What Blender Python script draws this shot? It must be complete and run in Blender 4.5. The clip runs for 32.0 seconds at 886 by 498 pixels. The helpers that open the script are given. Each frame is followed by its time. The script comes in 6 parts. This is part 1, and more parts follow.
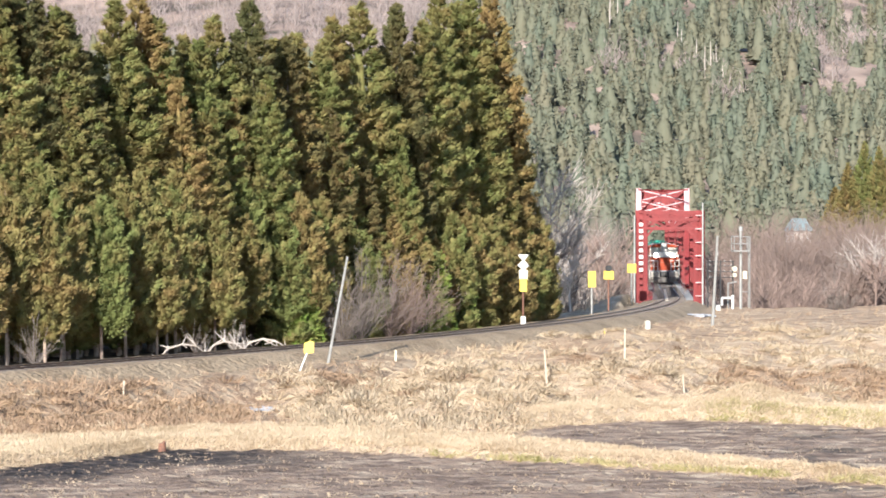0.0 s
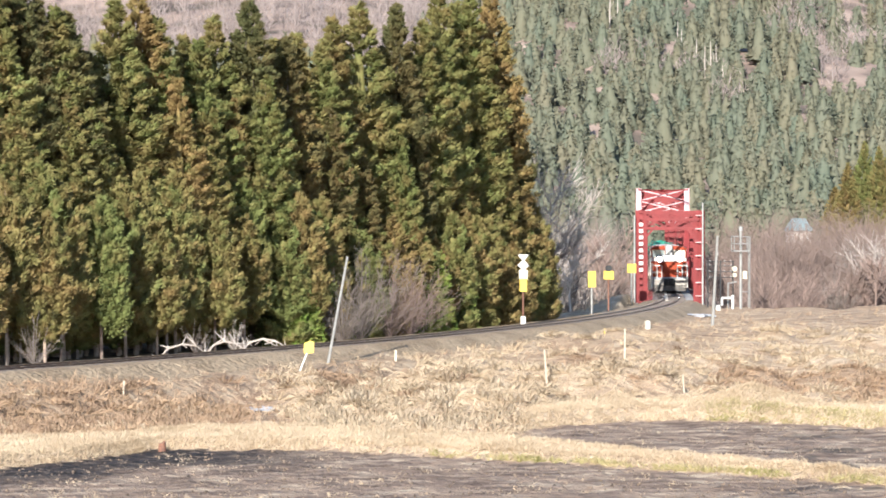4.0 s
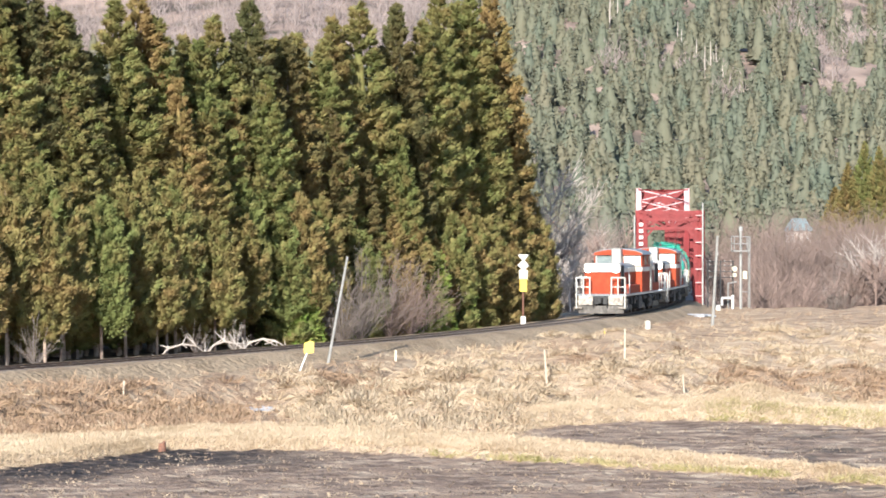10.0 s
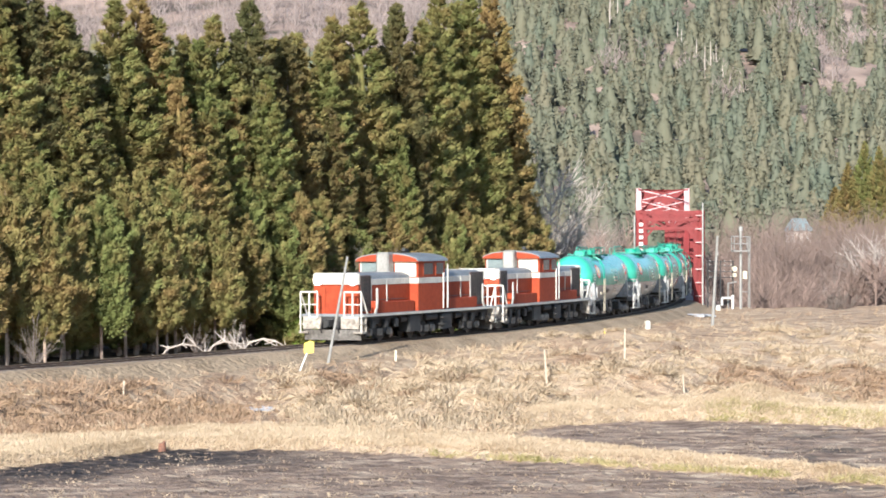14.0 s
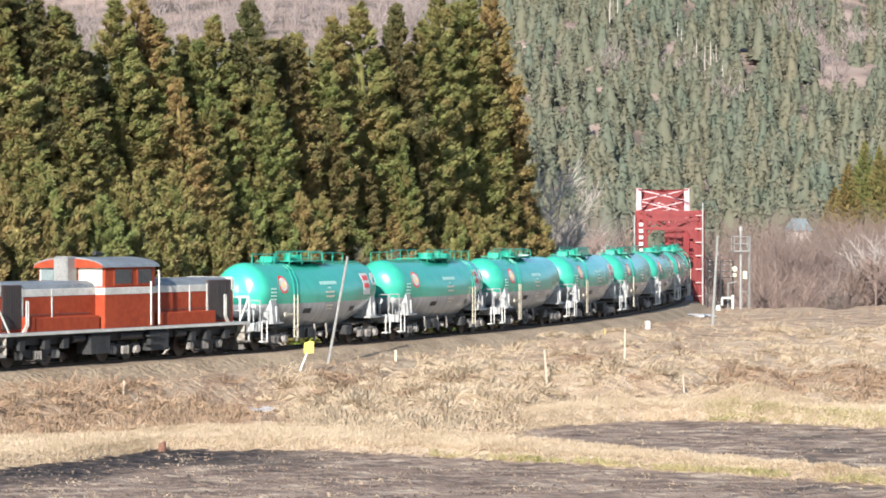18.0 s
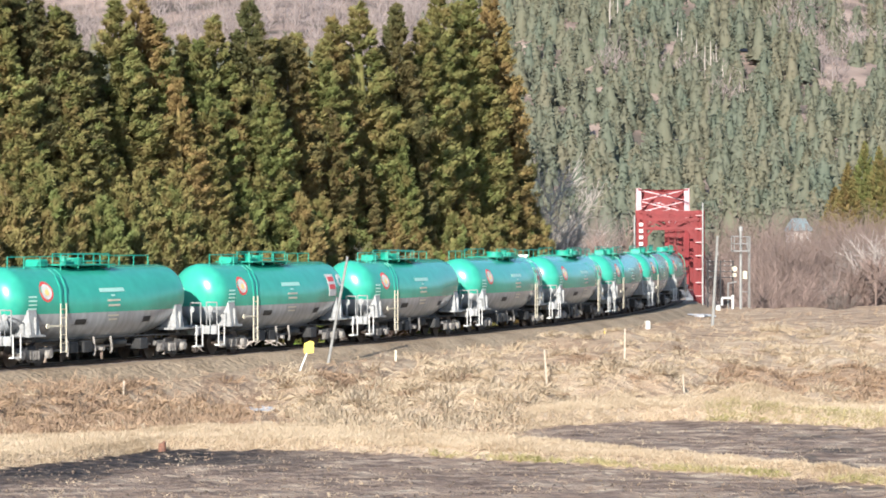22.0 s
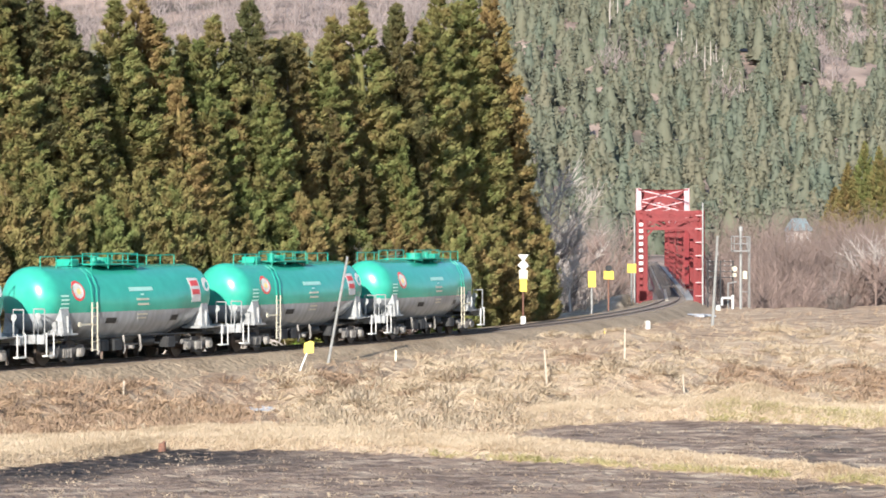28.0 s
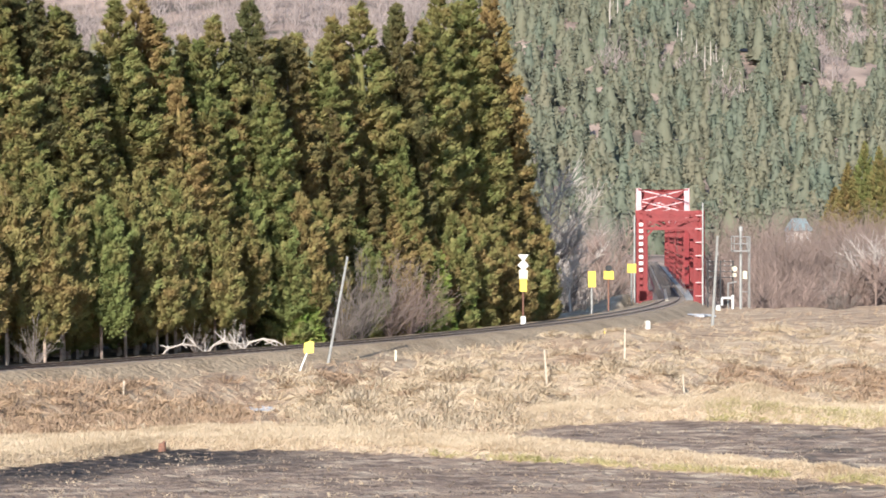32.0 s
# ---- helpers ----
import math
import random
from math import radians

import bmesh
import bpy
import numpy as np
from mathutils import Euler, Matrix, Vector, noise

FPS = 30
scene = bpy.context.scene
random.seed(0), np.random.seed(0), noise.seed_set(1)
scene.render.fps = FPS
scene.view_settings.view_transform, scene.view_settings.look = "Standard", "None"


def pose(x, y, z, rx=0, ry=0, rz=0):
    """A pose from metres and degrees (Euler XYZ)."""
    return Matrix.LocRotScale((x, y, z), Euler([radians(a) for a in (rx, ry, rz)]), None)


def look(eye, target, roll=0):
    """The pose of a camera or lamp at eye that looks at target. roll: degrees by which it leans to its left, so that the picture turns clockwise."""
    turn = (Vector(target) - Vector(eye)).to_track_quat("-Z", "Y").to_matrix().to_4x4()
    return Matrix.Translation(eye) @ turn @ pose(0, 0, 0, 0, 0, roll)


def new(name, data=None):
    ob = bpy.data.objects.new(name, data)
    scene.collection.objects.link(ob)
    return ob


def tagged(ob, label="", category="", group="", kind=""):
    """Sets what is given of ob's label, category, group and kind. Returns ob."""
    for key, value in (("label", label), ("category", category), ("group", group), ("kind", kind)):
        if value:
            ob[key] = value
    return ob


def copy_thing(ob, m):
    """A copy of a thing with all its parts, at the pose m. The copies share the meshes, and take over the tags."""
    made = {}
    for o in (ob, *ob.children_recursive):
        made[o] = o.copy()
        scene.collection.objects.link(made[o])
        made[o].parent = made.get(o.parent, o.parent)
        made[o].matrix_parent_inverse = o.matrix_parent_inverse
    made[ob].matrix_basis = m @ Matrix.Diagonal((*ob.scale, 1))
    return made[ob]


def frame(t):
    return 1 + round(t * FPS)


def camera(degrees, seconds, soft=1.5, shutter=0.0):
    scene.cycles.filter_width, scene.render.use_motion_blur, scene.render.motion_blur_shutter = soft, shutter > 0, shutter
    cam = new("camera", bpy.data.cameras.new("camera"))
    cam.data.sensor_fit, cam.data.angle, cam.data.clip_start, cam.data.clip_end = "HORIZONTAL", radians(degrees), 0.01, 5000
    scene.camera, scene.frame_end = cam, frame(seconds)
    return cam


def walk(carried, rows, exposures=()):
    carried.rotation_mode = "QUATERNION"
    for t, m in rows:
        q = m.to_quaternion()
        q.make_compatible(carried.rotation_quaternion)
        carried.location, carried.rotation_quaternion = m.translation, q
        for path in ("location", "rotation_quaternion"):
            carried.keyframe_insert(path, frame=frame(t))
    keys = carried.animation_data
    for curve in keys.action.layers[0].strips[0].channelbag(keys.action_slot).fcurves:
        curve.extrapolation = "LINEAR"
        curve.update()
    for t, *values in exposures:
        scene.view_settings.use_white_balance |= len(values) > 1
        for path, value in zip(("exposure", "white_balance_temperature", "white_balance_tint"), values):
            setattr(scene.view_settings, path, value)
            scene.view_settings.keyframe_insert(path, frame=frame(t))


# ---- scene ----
# ---- camera: a tripod shot with a long lens, 4.6 m above the rails ----
cam = camera(17.11, 32.0, soft=1.8)
EYE = Vector((0.0, 0.0, 4.605))
STILL = look(EYE, (0.0, 100.0, 4.605 - 0.472))
walk(cam, [(0.0, STILL), (32.0, STILL)], exposures=[(0.0, 1.27, 5500, 9), (9.0, 1.27, 5500, 9), (15.0, 1.16, 5500, 9), (20.0, 1.09, 5500, 9), (32.0, 1.09, 5500, 9)])

# ---- light: low warm sun from behind the camera, slightly left ----
SUN_EL, SUN_AZ = radians(20.5), math.atan2(-0.222, -0.975)  # azimuth clockwise from +y
world = bpy.data.worlds.new("sky")
scene.world = world
world.use_nodes = True
wn = world.node_tree.nodes
sky = wn.new("ShaderNodeTexSky")
sky.sky_type, sky.sun_disc = "NISHITA", False
sky.sun_elevation, sky.sun_rotation = SUN_EL, SUN_AZ
sky.dust_density, sky.air_density = 0.4, 1.0
wn["Background"].inputs["Strength"].default_value = 0.085
world.node_tree.links.new(sky.outputs[0], wn["Background"].inputs["Color"])
lamp = bpy.data.lights.new("sun", "SUN")
lamp.energy, lamp.angle, lamp.color = 5.0, radians(0.6), (1.0, 0.87, 0.69)
sun = new("sun", lamp)
to_sun = Vector((math.sin(SUN_AZ) * math.cos(SUN_EL), math.cos(SUN_AZ) * math.cos(SUN_EL), math.sin(SUN_EL)))
sun.matrix_basis = look(tuple(to_sun * 60), (0, 0, 0))


# ---- materials ----
def mat(name, a, b=None, scale=1.0, rough=0.7, metal=0.0, fine=12.0, bump=0.0, bump_scale=20.0, spread=0.5, per=0.0, spec=0.5, thin=0.0):
    """Two colours mixed by a coarse and a fine noise at world size, with fine relief; per: variation from object to object."""
    m = bpy.data.materials.new(name)
    m.use_nodes = True
    n, l = m.node_tree.nodes, m.node_tree.links
    p = n["Principled BSDF"]
    p.inputs["Roughness"].default_value, p.inputs["Metallic"].default_value = rough, metal
    p.inputs["Specular IOR Level"].default_value = spec
    b = b or tuple(c * 0.7 for c in a)
    tc = n.new("ShaderNodeTexCoord")
    n1, n2 = n.new("ShaderNodeTexNoise"), n.new("ShaderNodeTexNoise")
    n1.inputs["Scale"].default_value, n2.inputs["Scale"].default_value = 1.0 / scale, fine
    n1.inputs["Detail"].default_value, n2.inputs["Detail"].default_value = 3.0, 4.0
    add = n.new("ShaderNodeMath")
    add.operation = "ADD"
    mix = n.new("ShaderNodeMix")
    mix.data_type = "RGBA"
    mp = n.new("ShaderNodeMapRange")
    mp.inputs["From Min"].default_value, mp.inputs["From Max"].default_value = 1.0 - spread * 0.5, 1.0 + spread * 0.5
    l.new(tc.outputs["Object"], n1.inputs["Vector"])
    l.new(tc.outputs["Object"], n2.inputs["Vector"])
    l.new(n1.outputs["Fac"], add.inputs[0])
    l.new(n2.outputs["Fac"], add.inputs[1])
    src = add.outputs[0]
    if per:
        oi, ml, ad = n.new("ShaderNodeObjectInfo"), n.new("ShaderNodeMath"), n.new("ShaderNodeMath")
        ml.operation = "MULTIPLY_ADD"
        ml.inputs[1].default_value, ml.inputs[2].default_value = per, -per / 2
        l.new(oi.outputs["Random"], ml.inputs[0])
        l.new(ml.outputs[0], ad.inputs[0])
        l.new(src, ad.inputs[1])
        src = ad.outputs[0]
    l.new(src, mp.inputs["Value"])
    l.new(mp.outputs[0], mix.inputs["Factor"])
    mix.inputs["A"].default_value, mix.inputs["B"].default_value = (*a, 1), (*b, 1)
    l.new(mix.outputs["Result"], p.inputs["Base Color"])
    if bump:
        n3, bp = n.new("ShaderNodeTexNoise"), n.new("ShaderNodeBump")
        n3.inputs["Scale"].default_value, n3.inputs["Detail"].default_value = bump_scale, 4.0
        l.new(tc.outputs["Object"], n3.inputs["Vector"])
        bp.inputs["Strength"].default_value, bp.inputs["Distance"].default_value = 0.6, bump
        l.new(n3.outputs["Fac"], bp.inputs["Height"])
        l.new(bp.outputs[0], p.inputs["Normal"])
    if thin:
        p.inputs["Subsurface Weight"].default_value = 0.0
        tr, ms = n.new("ShaderNodeBsdfTranslucent"), n.new("ShaderNodeMixShader")
        ms.inputs[0].default_value = thin
        l.new(mix.outputs["Result"], tr.inputs["Color"])
        l.new(p.outputs[0], ms.inputs[1])
        l.new(tr.outputs[0], ms.inputs[2])
        l.new(ms.outputs[0], n["Material Output"].inputs["Surface"])
    return m


def glow(name, colour, strength):
    m = bpy.data.materials.new(name)
    m.use_nodes = True
    p = m.node_tree.nodes["Principled BSDF"]
    p.inputs["Base Color"].default_value = (*colour, 1)
    p.inputs["Emission Color"].default_value, p.inputs["Emission Strength"].default_value = (*colour, 1), strength
    return m


M = {
    "rail": mat("rail_steel", (0.10, 0.06, 0.045), (0.05, 0.035, 0.03), 0.5, 0.45, 0.6),
    "sleeper": mat("sleeper", (0.16, 0.13, 0.11), (0.08, 0.065, 0.055), 1.0, 0.9, bump=0.01),
    "red": mat("bridge_red", (0.19, 0.022, 0.022), (0.13, 0.016, 0.016), 1.2, 0.55, fine=6.0, bump=0.003, spec=0.25),
    "pink": mat("bridge_pale", (0.50, 0.36, 0.36), (0.42, 0.22, 0.22), 0.8, 0.5, fine=5.0),
    "loco_red": mat("locomotive_red", (0.31, 0.060, 0.025), (0.235, 0.042, 0.019), 0.9, 0.6, fine=5.0, spec=0.08, bump=0.002, bump_scale=4.0),
    "loco_white": mat("locomotive_white", (0.58, 0.56, 0.51), (0.42, 0.395, 0.35), 0.6, 0.45, fine=8.0),
    "dirty_white": mat("dirty_white", (0.40, 0.36, 0.31), (0.16, 0.135, 0.11), 0.35, 0.6, fine=7.0),
    "loco_grey": mat("locomotive_grey_roof", (0.22, 0.235, 0.245), (0.14, 0.15, 0.16), 0.8, 0.55, fine=6.0),
    "dark": mat("radiator_dark", (0.10, 0.055, 0.045), (0.05, 0.03, 0.03), 0.5, 0.6, fine=10.0),
    "black": mat("underframe_black", (0.012, 0.011, 0.012), (0.035, 0.03, 0.028), 0.7, 0.7, fine=9.0),
    "gear": mat("bogie_grey", (0.035, 0.033, 0.032), (0.010, 0.010, 0.010), 0.5, 0.65, fine=9.0),
    "cast": mat("cast_frame", (0.17, 0.155, 0.14), (0.07, 0.062, 0.055), 0.4, 0.75, fine=8.0),
    "axle": mat("axle_box_grey", (0.30, 0.27, 0.235), (0.14, 0.125, 0.11), 0.3, 0.7, fine=9.0),
    "wheel": mat("wheel_steel", (0.12, 0.09, 0.07), (0.05, 0.04, 0.035), 0.4, 0.5, 0.5),
    "glass": mat("cab_glass", (0.05, 0.06, 0.065), (0.03, 0.035, 0.04), 1.0, 0.08, spec=0.8),
    # grey sky reflection in the cab end panes, put into the base colour
    "dusty_glass": mat("dusty_glass", (0.20, 0.235, 0.235), (0.12, 0.145, 0.15), 0.7, 0.12, spec=0.8),
    # sun glare on a cab end pane, put into its colour
    "blind": mat("cream_blind", (0.60, 0.55, 0.47), (0.48, 0.43, 0.36), 0.5, 0.3),
    "white": mat("white_paint", (0.66, 0.64, 0.60), (0.48, 0.455, 0.41), 0.5, 0.55, fine=8.0),
    "fit_green": mat("fitting_green", (0.03, 0.33, 0.225), (0.025, 0.25, 0.17), 0.6, 0.45, fine=6.0),
    "tank_grey": mat("tank_grey", (0.33, 0.34, 0.34), (0.22, 0.22, 0.215), 1.0, 0.42, fine=4.0, per=0.3),
    "tank_frame": mat("tank_frame_grey", (0.36, 0.36, 0.35), (0.2, 0.19, 0.18), 0.6, 0.55, fine=8.0),
    "mark_red": mat("mark_red", (0.62, 0.06, 0.05), (0.5, 0.05, 0.045), 0.3, 0.5),
    "mark_yellow": mat("mark_yellow", (0.85, 0.62, 0.22), (0.75, 0.5, 0.18), 0.2, 0.5),
    "letter": mat("letter_pale_green", (0.42, 0.66, 0.56), (0.35, 0.58, 0.48), 0.3, 0.5),
    "cream": mat("cream_rail", (0.62, 0.56, 0.42), (0.45, 0.40, 0.30), 0.4, 0.55),
    "sign_yellow": mat("sign_yellow", (0.70, 0.52, 0.055), (0.58, 0.42, 0.05), 0.4, 0.5),
    "concrete": mat("concrete", (0.46, 0.44, 0.40), (0.30, 0.28, 0.25), 0.8, 0.9, bump=0.01),
    "galv": mat("galvanised_steel", (0.31, 0.30, 0.28), (0.21, 0.20, 0.185), 0.5, 0.5, 0.3),
    "rust": mat("rusted_post", (0.22, 0.10, 0.06), (0.12, 0.06, 0.04), 0.3, 0.8),
    "wood": mat("weathered_wood", (0.50, 0.42, 0.32), (0.32, 0.26, 0.20), 0.3, 0.9),
    "bark": mat("cedar_bark", (0.40, 0.30, 0.23), (0.24, 0.17, 0.13), 0.5, 0.9, fine=8.0, bump=0.02, per=0.3),
    "bare": mat("bare_bark", (0.225, 0.185, 0.16), (0.15, 0.122, 0.105), 0.8, 0.9, per=0.4),
    "pale_bark": mat("pale_bark", (0.44, 0.385, 0.34), (0.33, 0.28, 0.245), 0.6, 0.9, per=0.2),
    "twig": mat("twig_brown", (0.245, 0.175, 0.145), (0.16, 0.115, 0.095), 1.5, 0.9, per=0.4),
    "cedar": mat("cedar_needles", (0.138, 0.156, 0.050), (0.220, 0.150, 0.060), 1.6, 0.8, fine=1.7, per=0.5, spread=0.7, spec=0.15, thin=0.1),
    "young": mat("young_needles", (0.138, 0.156, 0.050), (0.215, 0.152, 0.061), 1.2, 0.8, fine=1.7, per=0.6, spread=0.7, spec=0.15, thin=0.1),
    # rust-brown needles, darkened to hold the shade of the left end
    "rusty": mat("rusty_needles", (0.165, 0.112, 0.046), (0.095, 0.098, 0.040), 1.6, 0.8, fine=1.7, per=0.4, spread=0.7, spec=0.15, thin=0.1),
    # haze and sunlight on the far forest are put into this raised colour
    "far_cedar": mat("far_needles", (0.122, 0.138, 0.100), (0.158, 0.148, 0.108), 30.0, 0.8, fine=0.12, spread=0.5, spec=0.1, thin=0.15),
    "far_bare": mat("far_bare_wood", (0.26, 0.205, 0.185), (0.19, 0.15, 0.135), 25.0, 0.9, fine=0.3),
    "straw": mat("dry_straw", (0.58, 0.465, 0.325), (0.41, 0.31, 0.20), 2.5, 0.85, fine=3.0, spec=0.2, thin=0.2),
    "weed": mat("dead_weed", (0.38, 0.265, 0.165), (0.24, 0.16, 0.105), 2.5, 0.9, fine=3.0, spec=0.2),
    "olive": mat("olive_grass", (0.25, 0.225, 0.085), (0.40, 0.33, 0.17), 2.0, 0.85, fine=3.0, spec=0.2),
    "shrub": mat("shrub_leaf", (0.14, 0.20, 0.035), (0.18, 0.18, 0.05), 1.0, 0.8, fine=2.0, spec=0.2, thin=0.2),
    "plastic": mat("white_sheet", (0.62, 0.61, 0.62), (0.48, 0.47, 0.48), 0.4, 0.5),
    "roof_blue": mat("roof_blue_grey", (0.20, 0.25, 0.26), (0.15, 0.19, 0.20), 1.5, 0.6),
    "mud": mat("mud_clod", (0.30, 0.22, 0.155), (0.08, 0.06, 0.046), 0.8, 0.9, fine=4.0, spec=0.2),
    "plaster": mat("house_wall", (0.45, 0.40, 0.36), (0.36, 0.31, 0.28), 1.5, 0.9),
    "lamp": glow("headlamp_glow", (1.0, 0.93, 0.80), 60.0),
}


# ---- mesh helpers ----
class Geo:
    """Vertices and faces of one part."""

    def __init__(self):
        self.v, self.f = [], []

    def add(self, v, f):
        o = len(self.v)
        self.v += [tuple(p) for p in v]
        self.f += [tuple(i + o for i in q) for q in f]
        return self

    def box(self, x0, x1, y0, y1, z0, z1, top=1.0, bev=0.0):
        """top: the upper face's size in x and y over the lower's; bev: a chamfer of the upright and upper edges."""
        cx, cy = (x0 + x1) / 2, (y0 + y1) / 2
        if bev:
            b = bev
            ring = lambda e, z: [(x0 + e + b, y0 + e, z), (x1 - e - b, y0 + e, z), (x1 - e, y0 + e + b, z), (x1 - e, y1 - e - b, z), (x1 - e - b, y1 - e, z), (x0 + e + b, y1 - e, z), (x0 + e, y1 - e - b, z), (x0 + e, y0 + e + b, z)]
            v = ring(0, z0) + ring(0, z1 - b) + ring(b * 0.8, z1)
            f = [tuple(reversed(range(8))), tuple(range(16, 24))]
            for k in (0, 8):
                f += [(k + i, k + (i + 1) % 8, k + 8 + (i + 1) % 8, k + 8 + i) for i in range(8)]
            return self.add(v, f)
        v = [(x, y, z0) for x, y in ((x0, y0), (x1, y0), (x1, y1), (x0, y1))]
        v += [(cx + (x - cx) * top, cy + (y - cy) * top, z1) for x, y in ((x0, y0), (x1, y0), (x1, y1), (x0, y1))]
        return self.add(v, [(3, 2, 1, 0), (4, 5, 6, 7), (0, 1, 5, 4), (1, 2, 6, 5), (2, 3, 7, 6), (3, 0, 4, 7)])

    def bar(self, a, b, r, r2=None, n=6, caps=True):
        """A round bar from a to b."""
        a, b = Vector(a), Vector(b)
        r2 = r if r2 is None else r2
        d = (b - a).normalized()
        u = d.orthogonal().normalized()
        w = d.cross(u)
        v = [c + (u * math.cos(k) + w * math.sin(k)) * q for c, q in ((a, r), (b, r2)) for k in (2 * math.pi * i / n for i in range(n))]
        f = [(i, (i + 1) % n, n + (i + 1) % n, n + i) for i in range(n)]
        if caps:
            f += [tuple(reversed(range(n))), tuple(range(n, 2 * n))]
        return self.add(v, f)

    def beam(self, a, b, w, h):
        """A rectangular beam from a to b, w wide across and h high."""
        a, b = Vector(a), Vector(b)
        d = (b - a).normalized()
        side = d.cross(Vector((0, 0, 1)))
        side = side.normalized() if side.length > 1e-3 else Vector((0, 1, 0))
        up = side.cross(d)
        v = [c + side * (w / 2 * i) + up * (h / 2 * j) for c in (a, b) for i, j in ((-1, -1), (1, -1), (1, 1), (-1, 1))]
        return self.add(v, [(3, 2, 1, 0), (4, 5, 6, 7), (0, 1, 5, 4), (1, 2, 6, 5), (2, 3, 7, 6), (3, 0, 4, 7)])

    def path(self, pts, r, n=5):
        for a, b in zip(pts, pts[1:]):
            self.bar(a, b, r, n=n)
        return self

    def disc(self, c, r, thick, axis="y", n=16):
        e = {"x": Vector((1, 0, 0)), "y": Vector((0, 1, 0)), "z": Vector((0, 0, 1))}[axis] * (thick / 2)
        return self.bar(Vector(c) - e, Vector(c) + e, r, n=n)

    def loft(self, rings, close=True):
        n = len(rings[0])
        o = len(self.v)
        for ring in rings:
            self.v += [tuple(p) for p in ring]
        for k in range(len(rings) - 1):
            self.f += [(o + k * n + i, o + k * n + (i + 1) % n, o + (k + 1) * n + (i + 1) % n, o + (k + 1) * n + i) for i in range(n)]
        if close:
            self.f += [tuple(o + i for i in reversed(range(n))), tuple(o + (len(rings) - 1) * n + i for i in range(n))]
        return self

    def mesh(self, name, smooth=False):
        me = bpy.data.meshes.new(name)
        me.from_pydata(self.v, [], self.f)
        if smooth:
            me.polygons.foreach_set("use_smooth", [True] * len(me.polygons))
        me.update()
        return me


def part(name, geo, material, parent=None, label="", smooth=False, at=None):
    """One mesh object under a thing or a part."""
    me = geo if isinstance(geo, bpy.types.Mesh) else geo.mesh(name, smooth)
    if not me.materials:
        me.materials.append(M[material] if isinstance(material, str) else material)
    ob = new(name, me)
    ob.parent = parent
    if at is not None:
        ob.matrix_basis = at if isinstance(at, Matrix) else Matrix.Translation(at)
    return tagged(ob, label)


def big_mesh(name, v, f, material):
    """A mesh from arrays: v (n, 3), f (m, 3 or 4)."""
    me = bpy.data.meshes.new(name)
    v, f = np.asarray(v, np.float32), np.asarray(f, np.int32)
    k = f.shape[1]
    me.vertices.add(len(v))
    me.vertices.foreach_set("co", v.ravel())
    me.loops.add(f.size)
    me.loops.foreach_set("vertex_index", f.ravel())
    me.polygons.add(len(f))
    me.polygons.foreach_set("loop_start", np.arange(0, f.size, k, dtype=np.int32))
    me.polygons.foreach_set("loop_total", np.full(len(f), k, np.int32))
    me.materials.append(M[material] if isinstance(material, str) else material)
    me.update(calc_edges=True)
    return me


# ---- plan: the curved single track, s in metres towards the bridge ----
NODES = [-260, -60, -30, 0, 30, 60, 75, 90, 98, 104, 420]
BENDS = [0.002, 0.0043, 0.0043, 0.0037, 0.0034, 0.0030, 0.0033, 0.0028, 0.0045, 0.0, 0.0]
TS = np.arange(-260.0, 420.0, 0.5)
_k = np.interp(TS, NODES, BENDS)
_k[TS > 104] = 0.0
TH = np.concatenate([[0], np.cumsum((_k[1:] + _k[:-1]) * 0.25)])
TH += 1.167 - np.interp(0, TS, TH)
TX = np.concatenate([[0], np.cumsum(np.cos((TH[1:] + TH[:-1]) / 2) * 0.5)])
TY = np.concatenate([[0], np.cumsum(np.sin((TH[1:] + TH[:-1]) / 2) * 0.5)])
TX += -6.134 - np.interp(0, TS, TX)
TY += 122.165 - np.interp(0, TS, TY)


def track(s, d=0.0):
    """A place on the track at s, d metres to the field's side; and the heading."""
    x, y, h = np.interp(s, TS, TX), np.interp(s, TS, TY), np.interp(s, TS, TH)
    return x + d * np.sin(h), y - d * np.cos(h), h


_vis = (TS > -70) & (TS < 95)


def track_depth(b):
    """Depth of the track on the bearing b (thousandths of the depth)."""
    return float(np.interp(b, (TX / TY)[_vis] * 1000, TY[_vis]))


def spot(b, y):
    return b * y / 1000.0, y


BRIDGE = 90.0  # s of the near portal


def smooth(a, b, x):
    t = np.clip((x - a) / (b - a), 0, 1)
    return t * t * (3 - 2 * t)


def wave(x, y, k, seed):
    """A cheap smooth noise, about -1 to 1, with features of k metres."""
    r = np.random.RandomState(seed)
    out = 0
    for i in range(5):
        a, p, q = r.uniform(0, 6.283), r.uniform(0, 6.283), r.uniform(0.7, 1.6)
        out = out + np.sin((x * np.cos(a) + y * np.sin(a)) * 6.283 / k * q + p + 1.3 * np.sin((x * np.sin(a) - y * np.cos(a)) * 3.1 / k + p * 2))
    return out / 3.0


